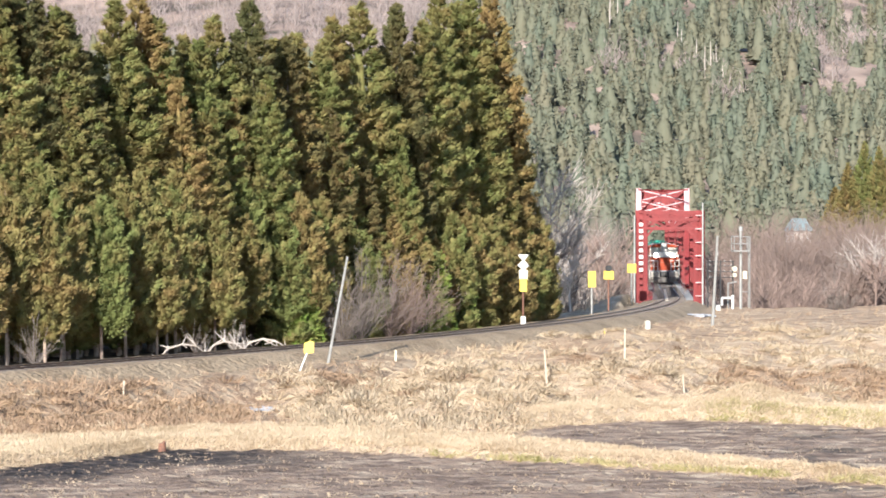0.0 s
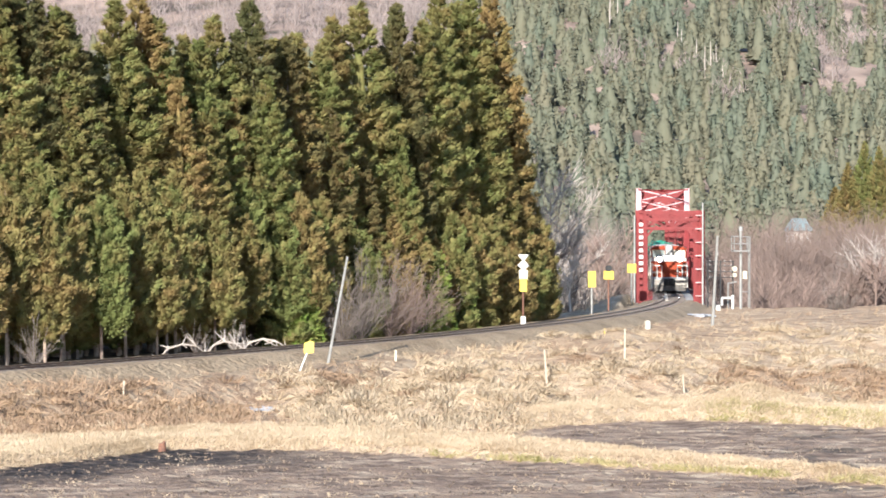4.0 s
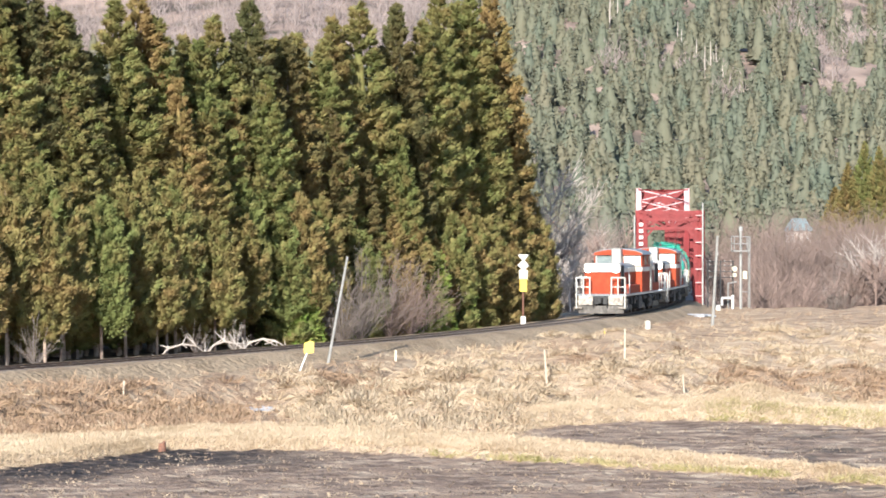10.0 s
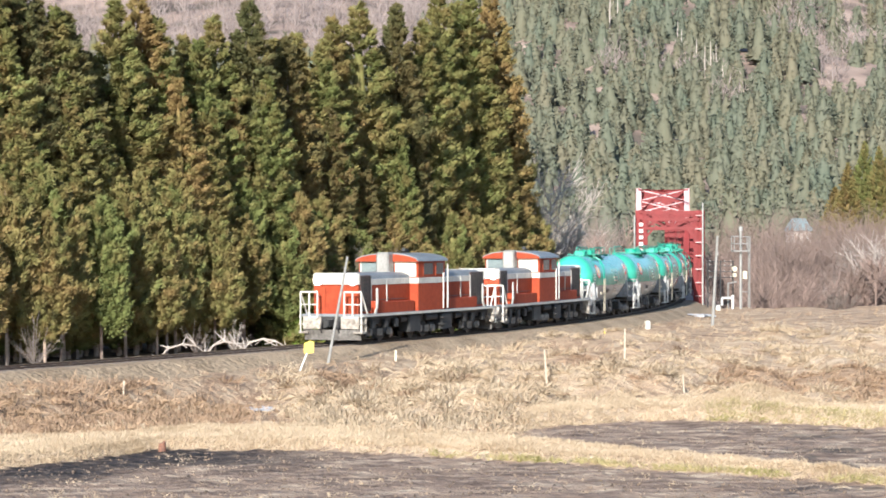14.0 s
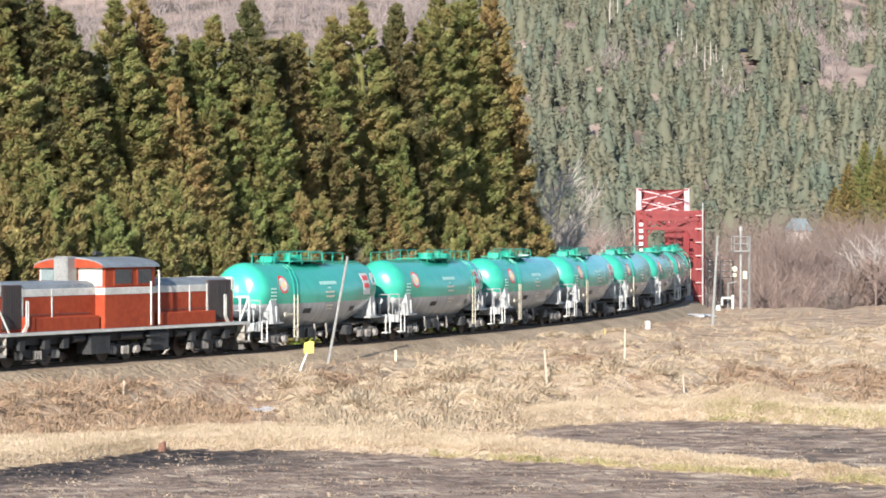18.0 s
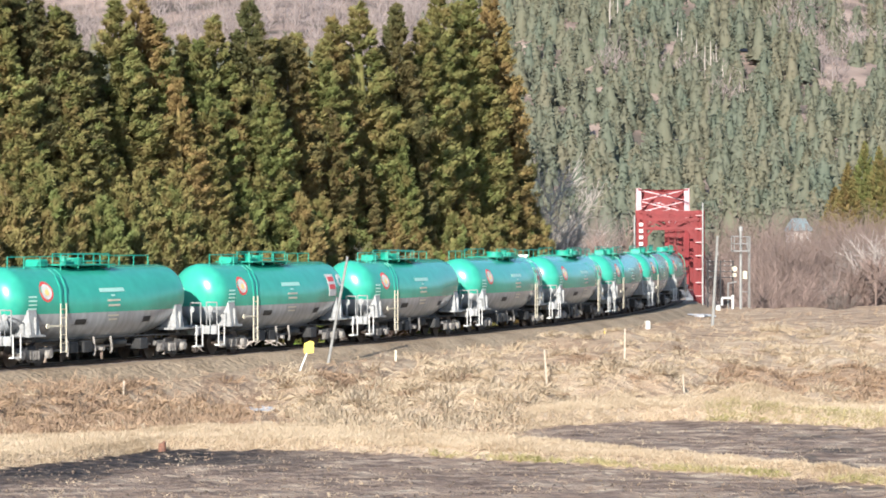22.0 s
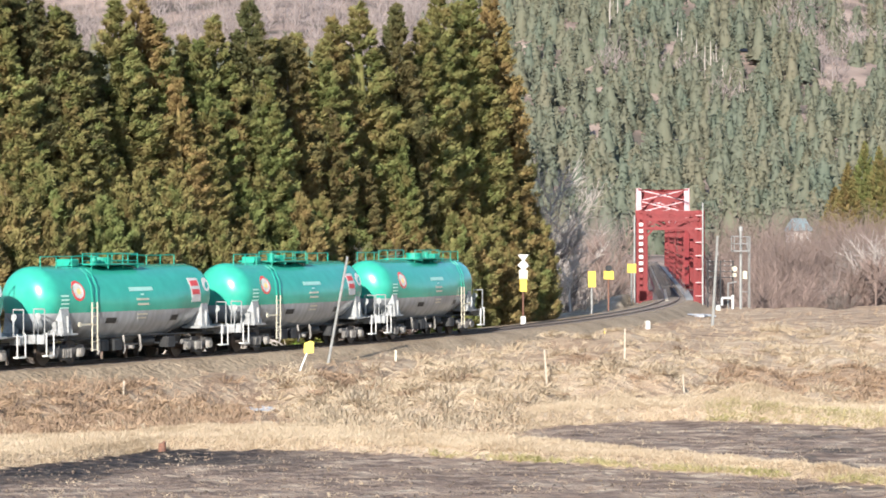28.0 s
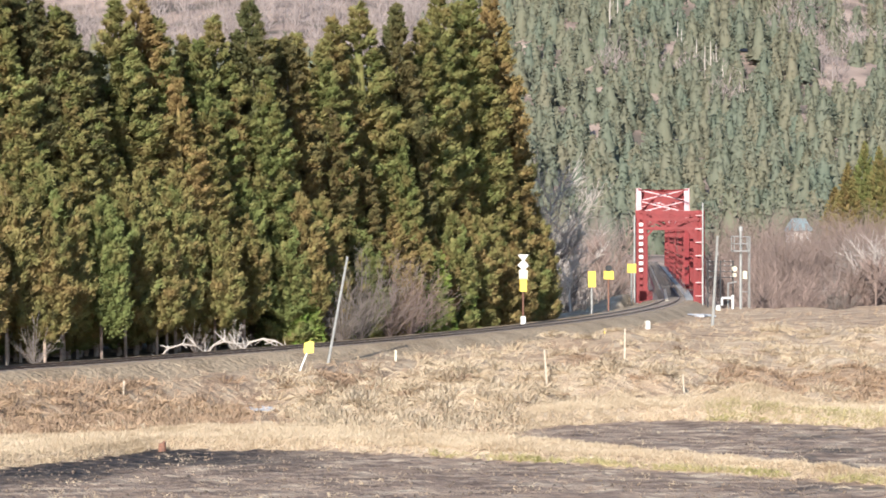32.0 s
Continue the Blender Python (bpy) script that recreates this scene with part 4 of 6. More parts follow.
    part("valve", Geo().disc((1.5, 0.25, 3.62), 0.12, 0.36, "z", 10).disc((1.5, 0.25, 3.83), 0.2, 0.04, "z", 12), "fit_green", t)
    part("valve_box", Geo().box(2.5, 3.1, -0.3, 0.3, 3.5, 3.74, bev=0.04), "fit_green", t)
    # frame ends, saddles, steps
    for e in (-1, 1):
        x = lambda a, b: sorted((e * a, e * b))
        part("end_frame", Geo().box(*x(3.6, 6.1), -0.42, 0.42, 0.86, 1.08).box(*x(4.6, 4.85), -1.2, 1.2, 0.9, 1.06), "gear", t)
        part("headstock", Geo().box(*x(6.05, 6.25), -1.3, 1.3, 0.80, 1.12, bev=0.03), "tank_frame", t)
        part("end_platform", Geo().box(*x(5.35, 6.05), -1.25, 1.25, 1.06, 1.10), "cast", t)
        part("coupler", Geo().box(*x(6.2, 6.79), -0.13, 0.13, 0.74, 1.0, bev=0.04), "gear", t)
        for side in (-1, 1):
            sd = part("saddle", Geo().add([(e * 4.42, side * 0.62, 1.12), (e * 4.42, side * 1.30, 1.12), (e * 5.0, side * 1.30, 1.12), (e * 5.0, side * 0.62, 1.12), (e * 4.56, side * 0.72, 2.0), (e * 4.56, side * 1.19, 2.0), (e * 5.0, side * 1.17, 2.0), (e * 5.0, side * 0.72, 2.0)], [(3, 2, 1, 0), (4, 5, 6, 7), (0, 1, 5, 4), (1, 2, 6, 5), (2, 3, 7, 6), (3, 0, 4, 7)]), "tank_frame", t, "light grey bearer under the barrel")
            part("rib", Geo().box(*x(4.70, 4.75), *sorted((side * 1.24, side * 1.33)), 1.14, 1.75), "tank_frame", sd)
            part("foot_plate", Geo().box(*x(4.2, 5.2), *sorted((side * 0.55, side * 1.36)), 1.06, 1.13), "tank_frame", sd)
            part("corner_step", Geo().path([(e * 6.2, side * 1.38, 1.2), (e * 6.2, side * 1.38, 0.38), (e * 5.75, side * 1.38, 0.38), (e * 5.75, side * 1.38, 1.2)], 0.026).box(*x(5.75, 6.2), *sorted((side * 1.2, side * 1.42)), 0.36, 0.41), "white", t, "white corner step")
            part("corner_handrail", Geo().path([(e * 6.2, side * 1.30, 1.1), (e * 6.2, side * 1.30, 2.02), (e * 6.2, side * 0.85, 2.02), (e * 6.2, side * 0.85, 1.1)], 0.024), "tank_frame", t)
        part("brake_wheel", Geo().bar((e * 6.1, 0.95, 1.1), (e * 6.1, 0.95, 1.75), 0.025, n=6).disc((e * 6.1, 0.95, 1.76), 0.13, 0.03, "x", 12), "tank_frame", t)
        bg = bogie("bogie", 1.65, 0.43, "cast", "axle")
        bg.parent, bg.matrix_basis = t, Matrix.Translation((e * 4.45, 0, 0))
    part("brake_cylinder", Geo().bar((-1.6, 0.75, 0.68), (-0.7, 0.75, 0.68), 0.2, n=12), "gear", t)
    part("brake_rigging", Geo().path([(-3.4, 0.8, 0.55), (-1.0, 0.8, 0.6), (3.4, 0.8, 0.5)], 0.04).path([(-3.2, -0.8, 0.55), (3.2, -0.8, 0.5)], 0.04), "axle", t)
    part("discharge_valve", Geo().bar((0.3, 0, 0.95), (0.3, 0, 0.42), 0.16, n=10).path([(0.3, -1.2, 0.5), (0.3, 1.2, 0.5)], 0.08), "axle", t)
    for e in (-1, 1):
        for a, z in ((0.75, 0.28), (-0.35, 0.34), (2.45, 0.3)):
            part("drop_pipe", Geo().path([(a, e * 1.05, 0.95), (a, e * 1.12, z + 0.15), (a + 0.1, e * 1.12, z)], 0.045), "axle", t)
        part("air_pipe", Geo().path([(-5.9, e * 0.9, 0.86), (-2.0, e * 1.0, 0.9), (2.0, e * 1.0, 0.9), (5.9, e * 0.9, 0.86)], 0.035), "gear", t)
    for a in (-2.4, 1.3, 2.2):
        part("under_box", Geo().box(a - 0.28, a + 0.28, 0.7, 1.2, 0.42, 0.82, bev=0.04), "gear", t)
        part("hanger", Geo().path([(a, 0.9, 0.8), (a, 0.7, 1.1)], 0.05), "gear", t)
    return tagged(t, "green and grey bogie tank wagon with top railings", "tank wagon", "tank wagons of the train")


LOCO, WAGON = 18.0, 13.57
train = [(locomotive(), 0.0, LOCO, 5.6)]
train.append((copy_thing(train[0][0], Matrix()), LOCO, LOCO, 5.6))
train.append((tank_wagon(), 2 * LOCO, WAGON, 4.45))
for i in range(1, 10):
    train.append((copy_thing(train[2][0], Matrix()), 2 * LOCO + i * WAGON, WAGON, 4.45))
# some wagons carry their ladders and platform at the other end, some have no placard
for i in (1, 5, 6, 9):
    for c in train[2 + i][0].children:
        if c.name.split(".")[0] in ("ladder", "upper_ladder", "ladder_bracket", "platform", "platform_railing", "platform_bracket", "crown_railing", "manhole", "valve", "valve_box"):
            c.matrix_basis = Matrix.Diagonal((-1, 1, 1, 1))
for i in (2, 4, 9):
    for c in list(train[2 + i][0].children_recursive):
        if c.name.split(".")[0] in ("placard", "red_bar", "end_disc"):
            bpy.data.objects.remove(c)
tagged(train[-1][0], "green and grey bogie tank wagon ending the train", "tank wagon", "tank wagons of the train")


def vehicle_pose(t, start, length, half):
    s = train_front(t) + start + length / 2
    x0, y0, _ = track(s - half)
    x1, y1, _ = track(s + half)
    return pose((x0 + x1) / 2, (y0 + y1) / 2, 0.0, 0, 0, math.degrees(math.atan2(y0 - y1, x0 - x1)))


# ---- plants ----
def tufts(rs, centres, out, count, length, width, droop=0.3, spread=0.8, loose=0.25, facing=False):
    """Small pointed blades, one triangle each, round each centre. out: the way each clump looks."""
    n = len(centres) * count
    c = np.repeat(centres, count, 0)
    d = np.repeat(out, count, 0) + rs.normal(0, spread, (n, 3))
    d[:, 2] -= droop
    d /= np.linalg.norm(d, axis=1, keepdims=True) + 1e-9
    ln = length * rs.uniform(0.6, 1.3, (n, 1))
    side = np.cross(d, np.repeat(out, count, 0) + rs.normal(0, 0.35, (n, 3)) if facing else rs.normal(0, 1, (n, 3)))
    side /= np.linalg.norm(side, axis=1, keepdims=True) + 1e-9
    wd = width * rs.uniform(0.7, 1.3, (n, 1)) / 2
    base = c + rs.normal(0, length * loose, (n, 3))
    v = np.stack([base - side * wd, base + side * wd, base + d * ln], 1).reshape(-1, 3)
    return v, np.arange(len(v)).reshape(-1, 3)


T = (1 + 5 ** 0.5) / 2
ICO_V = np.array([(-1, T, 0), (1, T, 0), (-1, -T, 0), (1, -T, 0), (0, -1, T), (0, 1, T), (0, -1, -T), (0, 1, -T), (T, 0, -1), (T, 0, 1), (-T, 0, -1), (-T, 0, 1)]) / (1 + T * T) ** 0.5
ICO_F = np.array([(0, 11, 5), (0, 5, 1), (0, 1, 7), (0, 7, 10), (0, 10, 11), (1, 5, 9), (5, 11, 4), (11, 10, 2), (10, 7, 6), (7, 1, 8), (3, 9, 4), (3, 4, 2), (3, 2, 6), (3, 6, 8), (3, 8, 9), (4, 9, 5), (2, 4, 11), (6, 2, 10), (8, 6, 7), (9, 8, 1)])


def cedar_crown(seed, h, r, low, fronds=220, count=54, blade=0.15, wide=0.08, puff=0.25):
    """A narrow cone closed by branches that rise at their tips, each three plumes of needles; low: where the foliage starts."""
    rs = np.random.RandomState(seed)
    nb = int(fronds)
    ub = 1 - ((np.arange(nb) + rs.uniform(0, 1, nb)) / nb) ** 0.8
    ab = np.arange(nb) * 2.39996 + rs.normal(0, 0.35, nb)
    reach = (1 - 0.42 * rs.uniform(0, 1, nb) ** 1.5) * (1 + 0.13 * np.sin(ab * 2 + ub * 9 + seed))
    i = np.repeat(np.arange(nb), 3)
    step = np.tile(np.arange(3), nb)
    k = nb * 3
    u = ub[i]
    taper = np.interp(u, [0, 0.55, 0.85, 1], [1.0, 0.9, 0.5, 0.22])
    prof = np.minimum(1.0, (1 - u) * 2.6) ** 0.85 * np.interp(u, [0, 0.06, 1], [0.8, 1.0, 1.0])
    rad = r * prof * reach[i] * (1 - 0.17 * step) + 0.02
    a = ab[i] + rs.normal(0, 0.13, k) + np.where(step > 0, rs.choice([-1, 1], k) * 0.16, 0)
    z = low + (h - low) * u + (0.16 - 0.17 * step) * taper + rs.normal(0, 0.07, k)
    c = np.stack([rad * np.cos(a), rad * np.sin(a), np.minimum(z, h - 0.05)], 1)
    size = puff * rs.uniform(0.7, 1.3, k) * taper * np.array([0.85, 1.0, 1.1])[step]
    radial = np.stack([np.cos(a), np.sin(a), np.zeros(k)], 1)
    axis = radial * 0.75 + np.array([0, 0, 0.8]) + rs.normal(0, 0.2, (k, 3))
    axis /= np.linalg.norm(axis, axis=1, keepdims=True)

    def stretch(q, f):
        return (q + axis[f] * (q * axis[f]).sum(-1, keepdims=True) * 0.7) * size[f][..., None]

    f12 = np.repeat(np.arange(k), 12)
    lump = stretch(np.tile(ICO_V, (k, 1)) * rs.uniform(0.65, 1.1, (k * 12, 1)), f12) * 0.7 + c[f12]
    tri = (np.arange(k)[:, None, None] * 12 + ICO_F[None]).reshape(-1, 3)
    n = k * count
    f = np.repeat(np.arange(k), count)
    q = rs.normal(0, 1, (n, 3)) + radial[f] * 0.6
    q /= np.linalg.norm(q, axis=1, keepdims=True)
    base = c[f] + stretch(q, f) * rs.uniform(0.72, 1.0, (n, 1))
    d = rs.normal(0, 0.45, (n, 3)) + axis[f] * 1.0 + q * 0.3
    v, t = blades3(rs, base, d, blade * rs.uniform(0.6, 1.4, n), wide * rs.uniform(0.6, 1.3, n), q + rs.normal(0, 0.25, (n, 3)))
    # dense inside and spikes at the tip
    w = 9
    zz = np.array([low + 0.2, low + (h - low) * 0.25, low + (h - low) * 0.55, h * 0.96])
    rr = np.array([0.30, 0.36, 0.24, 0.02]) * r
    ring = np.concatenate([np.stack([p * np.cos(np.arange(w) * 6.283 / w), p * np.sin(np.arange(w) * 6.283 / w), np.full(w, b)], 1) for p, b in zip(rr, zz)])
    ii = np.arange(w)
    quad = np.concatenate([np.stack([m * w + ii, m * w + (ii + 1) % w, (m + 1) * w + ii], 1) for m in range(3)] + [np.stack([m * w + (ii + 1) % w, (m + 1) * w + (ii + 1) % w, (m + 1) * w + ii], 1) for m in range(3)])
    m = 90
    tip = np.stack([rs.normal(0, 0.06, m), rs.normal(0, 0.06, m), h - rs.uniform(0, 1.3, m)], 1)
    v2, t2 = blades3(rs, tip, rs.normal(0, 0.6, (m, 3)) + np.array([0, 0, 0.9]), 0.24 * rs.uniform(0.6, 1.2, m), 0.08 * np.ones(m))
    vs, fs, o = [], [], 0
    for p, e in ((lump, tri), (v, t), (ring, quad), (v2, t2)):
        vs.append(p)
        fs.append(e + o)
        o += len(p)
    return np.concatenate(vs), np.concatenate(fs)


def blades3(rs, base, d, ln, wd, face=None):
    """One thin triangle for each base point; face: the way its flat side looks."""
    d = d / (np.linalg.norm(d, axis=1, keepdims=True) + 1e-9)
    side = np.cross(d, rs.normal(0, 1, d.shape) if face is None else face)
    side /= np.linalg.norm(side, axis=1, keepdims=True) + 1e-9
    wd, ln = np.reshape(wd, (-1, 1)) / 2, np.reshape(ln, (-1, 1))
    v = np.stack([base - side * wd, base + side * wd, base + d * ln], 1).reshape(-1, 3)
    return v, np.arange(len(v)).reshape(-1, 3)


def cedar(seed, h, r, low, fronds, trunk_r=0.13, material="cedar", **kw):
    t = new("cedar_tree")
    rs = np.random.RandomState(seed + 900)
    g = Geo()
    b = [Vector((rs.normal(0, 0.02) * i, rs.normal(0, 0.02) * i, q)) for i, q in enumerate((-0.4, h * 0.25, h * 0.5, h * 0.75, h * 0.97))]
    for i in range(4):
        g.bar(b[i], b[i + 1], trunk_r * (1 - i * 0.24), trunk_r * (1 - (i + 1) * 0.24), 7, caps=False)
    part("trunk", g, "bark", t)
    for i in range(5):
        z = rs.uniform(1.2, max(low + 0.8, 1.6))
        a = rs.uniform(0, 6.28)
        ln = rs.uniform(0.3, 0.8)
        part("dead_branch", Geo().bar((0, 0, z), (ln * math.cos(a), ln * math.sin(a), z + rs.uniform(-0.1, 0.25)), 0.02, 0.006, 4), "bark", t)
    me = big_mesh("crown", *cedar_crown(seed, h, r, low, fronds, **kw), material)
    me.polygons.foreach_set("use_smooth", [True] * len(me.polygons))
    part("crown", me, material, t, "dense green crown tinged rust brown")
    return tagged(t, "tall dense cedar with rust-tinged green foliage", "tree", "cedars of the grove")


TALL = [cedar(11 + i, h, r, lo, 250, material="rusty" if i == 4 else "cedar") for i, (h, r, lo) in enumerate(((15.0, 1.25, 1.0), (14.0, 1.35, 0.8), (15.5, 1.15, 1.6), (14.5, 1.45, 0.6), (14.2, 1.1, 1.2), (14.6, 1.3, 0.9)))]
LOW = [cedar(41 + i, h, r, lo, 105, 0.075, puff=0.25, material="young") for i, (h, r, lo) in enumerate(((6.4, 1.05, 1.35), (6.0, 1.0, 1.5), (6.8, 1.15, 1.25)))]
FULL = [cedar(51 + i, h, r, lo, 100, 0.08, puff=0.25, material="young") for i, (h, r, lo) in enumerate(((6.2, 1.1, 0.2), (5.4, 1.0, 0.15)))]
for o in LOW + FULL:
    tagged(o, "young cedar on a bare trunk at the grove's edge")
used = set()


def plant(kind, b, y, tall=None, rz=None, fat=1.0, rs=random):
    """Plants a copy of one of the kinds on the bearing b at the depth y."""
    src = kind
    x, yy = spot(b, y)
    z = height(x, yy)
    base_h = max(v.co.z for v in src.children[0].data.vertices) / 0.97
    k = (tall / base_h) if tall else 1.0
    m = pose(x, yy, z, 0, 0, rs.uniform(0, 360) if rz is None else rz) @ Matrix.Diagonal((fat * (0.5 + 0.5 * k), fat * (0.5 + 0.5 * k), k, 1))
    if src.name not in used:
        used.add(src.name)
        src.matrix_basis = m
        return src
    o = copy_thing(src, Matrix())
    o.matrix_basis = m
    return o


rg = random.Random(5)


def behind(b, perp):
    """Depth on the bearing b, perp metres beyond the track."""
    y = track_depth(b)
    h = float(np.interp(y, TY[_vis], TH[_vis]))
    return y + perp / math.cos(h)


# the skyline: bearing of each top tree, its rise over the eye (per thousand of depth), metres behind the track
for i, (b, up, back) in enumerate((
    (-156.2, 84, 7), (-147.0, 88, 8), (-138.5, 80, 7), (-131.6, 78, 6), (-121.6, 62, 9), (-111.1, 80, 7), (-103.4, 83, 8), (-97.7, 74, 7), (-88.1, 68, 9),
    (-77.9, 74.5, 8), (-66.0, 80, 6), (-57.4, 66, 9), (-49.7, 68, 8), (-41.1, 65, 5.5), (-37.6, 74.5, 9), (-28.6, 79, 8), (-16.1, 78.5, 7),
    (-7.5, 72, 6), (-1.7, 84, 7), (4.0, 79, 9), (9.2, 83, 6.5), (16.1, 82, 7), (21.7, 52, 5), (-165.8, 80, 7), (-151.5, 86, 6), (-143.0, 84, 7), (-128.0, 76, 6), (-83.0, 66, 7), (-53.5, 67, 7))):
    y = behind(b, 6.2 + (back - 5) * 0.35)
    # most trees at the left end take the darker needles, with shade in the colour
    plant(TALL[4 if b < -112 and i % 3 else i % 6], b, y, (up + 4.5) * y / 1000 + 4.6 + 0.4, rs=rg, fat=rg.uniform(1.25, 1.5))
# rows behind and between
for b in np.arange(-161.9, 18.5, 6.5):
    plant(TALL[rg.randrange(6)], b + rg.uniform(-3, 3), behind(b, rg.uniform(6.8, 9)), rg.uniform(10.5, 13.4), rs=rg, fat=rg.uniform(1.0, 1.3))
for b in np.arange(-161.9, 8.8, 26):
    plant(TALL[rg.randrange(6)], b + rg.uniform(-3, 3), behind(b, rg.uniform(13, 18)), rg.uniform(10, 13), rs=rg)
for b in np.arange(-161.9, 23.2, 5.6):
    plant(TALL[rg.randrange(6)], b + rg.uniform(-2, 2), behind(b, rg.uniform(5.4, 6.4)), rg.uniform(8.5, 13.2), rs=rg, fat=rg.uniform(0.9, 1.2))
# the low front row, on visible trunks at one end, closed to the ground at the other
for i, b in enumerate((-158.1, -148.1, -143.5, -135.1, -129.7, -124.0, -115.9, -107.8, -104.4, -97.1, -93.8, -84.2, -77.5, -67.5, -55.5, -48.7, -41.1)):
    plant(LOW[i % 3], b, behind(b, 4.2 + 0.5 * (i % 3)), rg.uniform(5.6, 7.6), rs=rg)
for i, b in enumerate(np.arange(-155.0, -52.0, 6.3)):
    plant(LOW[(i + 1) % 3], b + rg.uniform(-2, 2), behind(b, rg.uniform(5.0, 6.2)), rg.uniform(6.4, 8.4), rs=rg)
for i, b in enumerate((-54.5, -46.8, -40.1, -33.4, -27.6, -22.8, -17.1, -12.3, -6.9, -2.7, 3.1, 6.9, 11.1, 15.0, 18.4, 21.7, 23.8)):
    plant(FULL[i % 2], b, behind(b, 4.4 + 0.6 * (i % 2)), rg.uniform(4.6, 7.0), rs=rg, fat=1.1)
# the shaded end of the row
for b, tall in ((27.5, 6.2), (30.0, 7.4), (32.2, 6.0)):
    plant(FULL[0], b, behind(b, 4.9), tall, rs=rg, fat=1.1)


# ---- leafless trees ----
def blades(rs, base, d, ln, wd):
    """Thin pointed slivers, one for each base point."""
    d = d / (np.linalg.norm(d, axis=1, keepdims=True) + 1e-9)
    side = np.cross(d, rs.normal(0, 1, d.shape))
    side /= np.linalg.norm(side, axis=1, keepdims=True) + 1e-9
    wd, ln = np.reshape(wd, (-1, 1)) / 2, np.reshape(ln, (-1, 1))
    v = np.stack([base - side * wd, base + side * wd, base + d * ln + side * wd * 0.3, base + d * ln - side * wd * 0.3], 1).reshape(-1, 3)
    return v, np.arange(len(v)).reshape(-1, 4)


def bare_twigs(rs, h, r, limbs, twigs, thick, stem=0.25, base=(0, 0, 0), bushy=False, spread=1.0):
    """Limbs and two orders of twigs of one leafless tree, as arrays."""
    z0 = rs.uniform(stem, 0.12 if bushy else 0.75, limbs) * h
    a = rs.uniform(0, 6.283, limbs)
    wide = rs.uniform(0.1, 1.5, limbs) if bushy else rs.uniform(0.3, 0.8, limbs) * spread
    d = np.stack([np.cos(a) * wide, np.sin(a) * wide, rs.uniform(0.6, 1.1, limbs)], 1)
    d /= np.linalg.norm(d, axis=1, keepdims=True)
    ln = np.minimum((h - z0) * (rs.uniform(0.45, 0.9, limbs) if bushy else rs.uniform(0.7, 1.05, limbs)), r * 2.2)
    p = np.stack([np.zeros(limbs), np.zeros(limbs), z0], 1) + np.array(base)
    vs, fs, o = [], [], 0

    def put(q):
        nonlocal o
        vs.append(q[0])
        fs.append(q[1] + o)
        o += len(q[0])

    put(blades(rs, p, d, ln, thick * 0.6 * np.ones(limbs)))
    put(blades(rs, p, d, ln, thick * 0.6 * np.ones(limbs)))
    i = rs.randint(0, limbs, twigs)
    u = rs.uniform(0.2, 1.0, twigs)
    b1 = p[i] + d[i] * (ln[i] * u)[:, None]
    d1 = d[i] * 0.7 + rs.normal(0, 0.45, (twigs, 3)) + np.array([0, 0, 0.25])
    l1 = rs.uniform(0.35, 1.0, twigs) * h * 0.16
    put(blades(rs, b1, d1, l1, thick * 0.28 * np.ones(twigs)))
    d1n = d1 / np.linalg.norm(d1, axis=1, keepdims=True)
    j = rs.randint(0, twigs, twigs * 2)
    b2 = b1[j] + d1n[j] * (l1[j] * rs.uniform(0.2, 1, twigs * 2))[:, None]
    put(blades(rs, b2, d1[j] + rs.normal(0, 0.5, (twigs * 2, 3)), rs.uniform(0.3, 0.9, twigs * 2) * h * 0.09, thick * 0.16 * np.ones(twigs * 2)))
    return np.concatenate(vs), np.concatenate(fs)


def bare_tree(seed, h, r, material, label, limbs=16, twigs=420, thick=0.2, lean=0.0, stem=0.25, bushy=False):
    t = new("bare_tree")
    rs = np.random.RandomState(seed)
    g = Geo()
    pts = [Vector((lean * h * q + rs.normal(0, 0.06) * (q > 0), rs.normal(0, 0.06) * (q > 0), h * q)) for q in (-0.03, 0.2, 0.4, 0.62, 0.85)]
    for i in range(4):
        g.bar(pts[i], pts[i + 1], thick * (1 - i * 0.23) * 0.5, thick * (1 - (i + 1) * 0.23) * 0.5, 6, caps=False)
    part("trunk", g, material, t)
    v, f = bare_twigs(rs, h, r, limbs, twigs, thick, stem, bushy=bushy)
    v[:, 0] += lean * v[:, 2]
    part("crown", big_mesh("crown", v, f, material), material, t)
    return tagged(t, label, "tree", "leafless trees")


def stand(ob, b, y, z=None, rz=0.0):
    x, yy = spot(b, y)
    ob.matrix_basis = pose(x, yy, height(x, yy) if z is None else z, 0, 0, rz)
    return ob


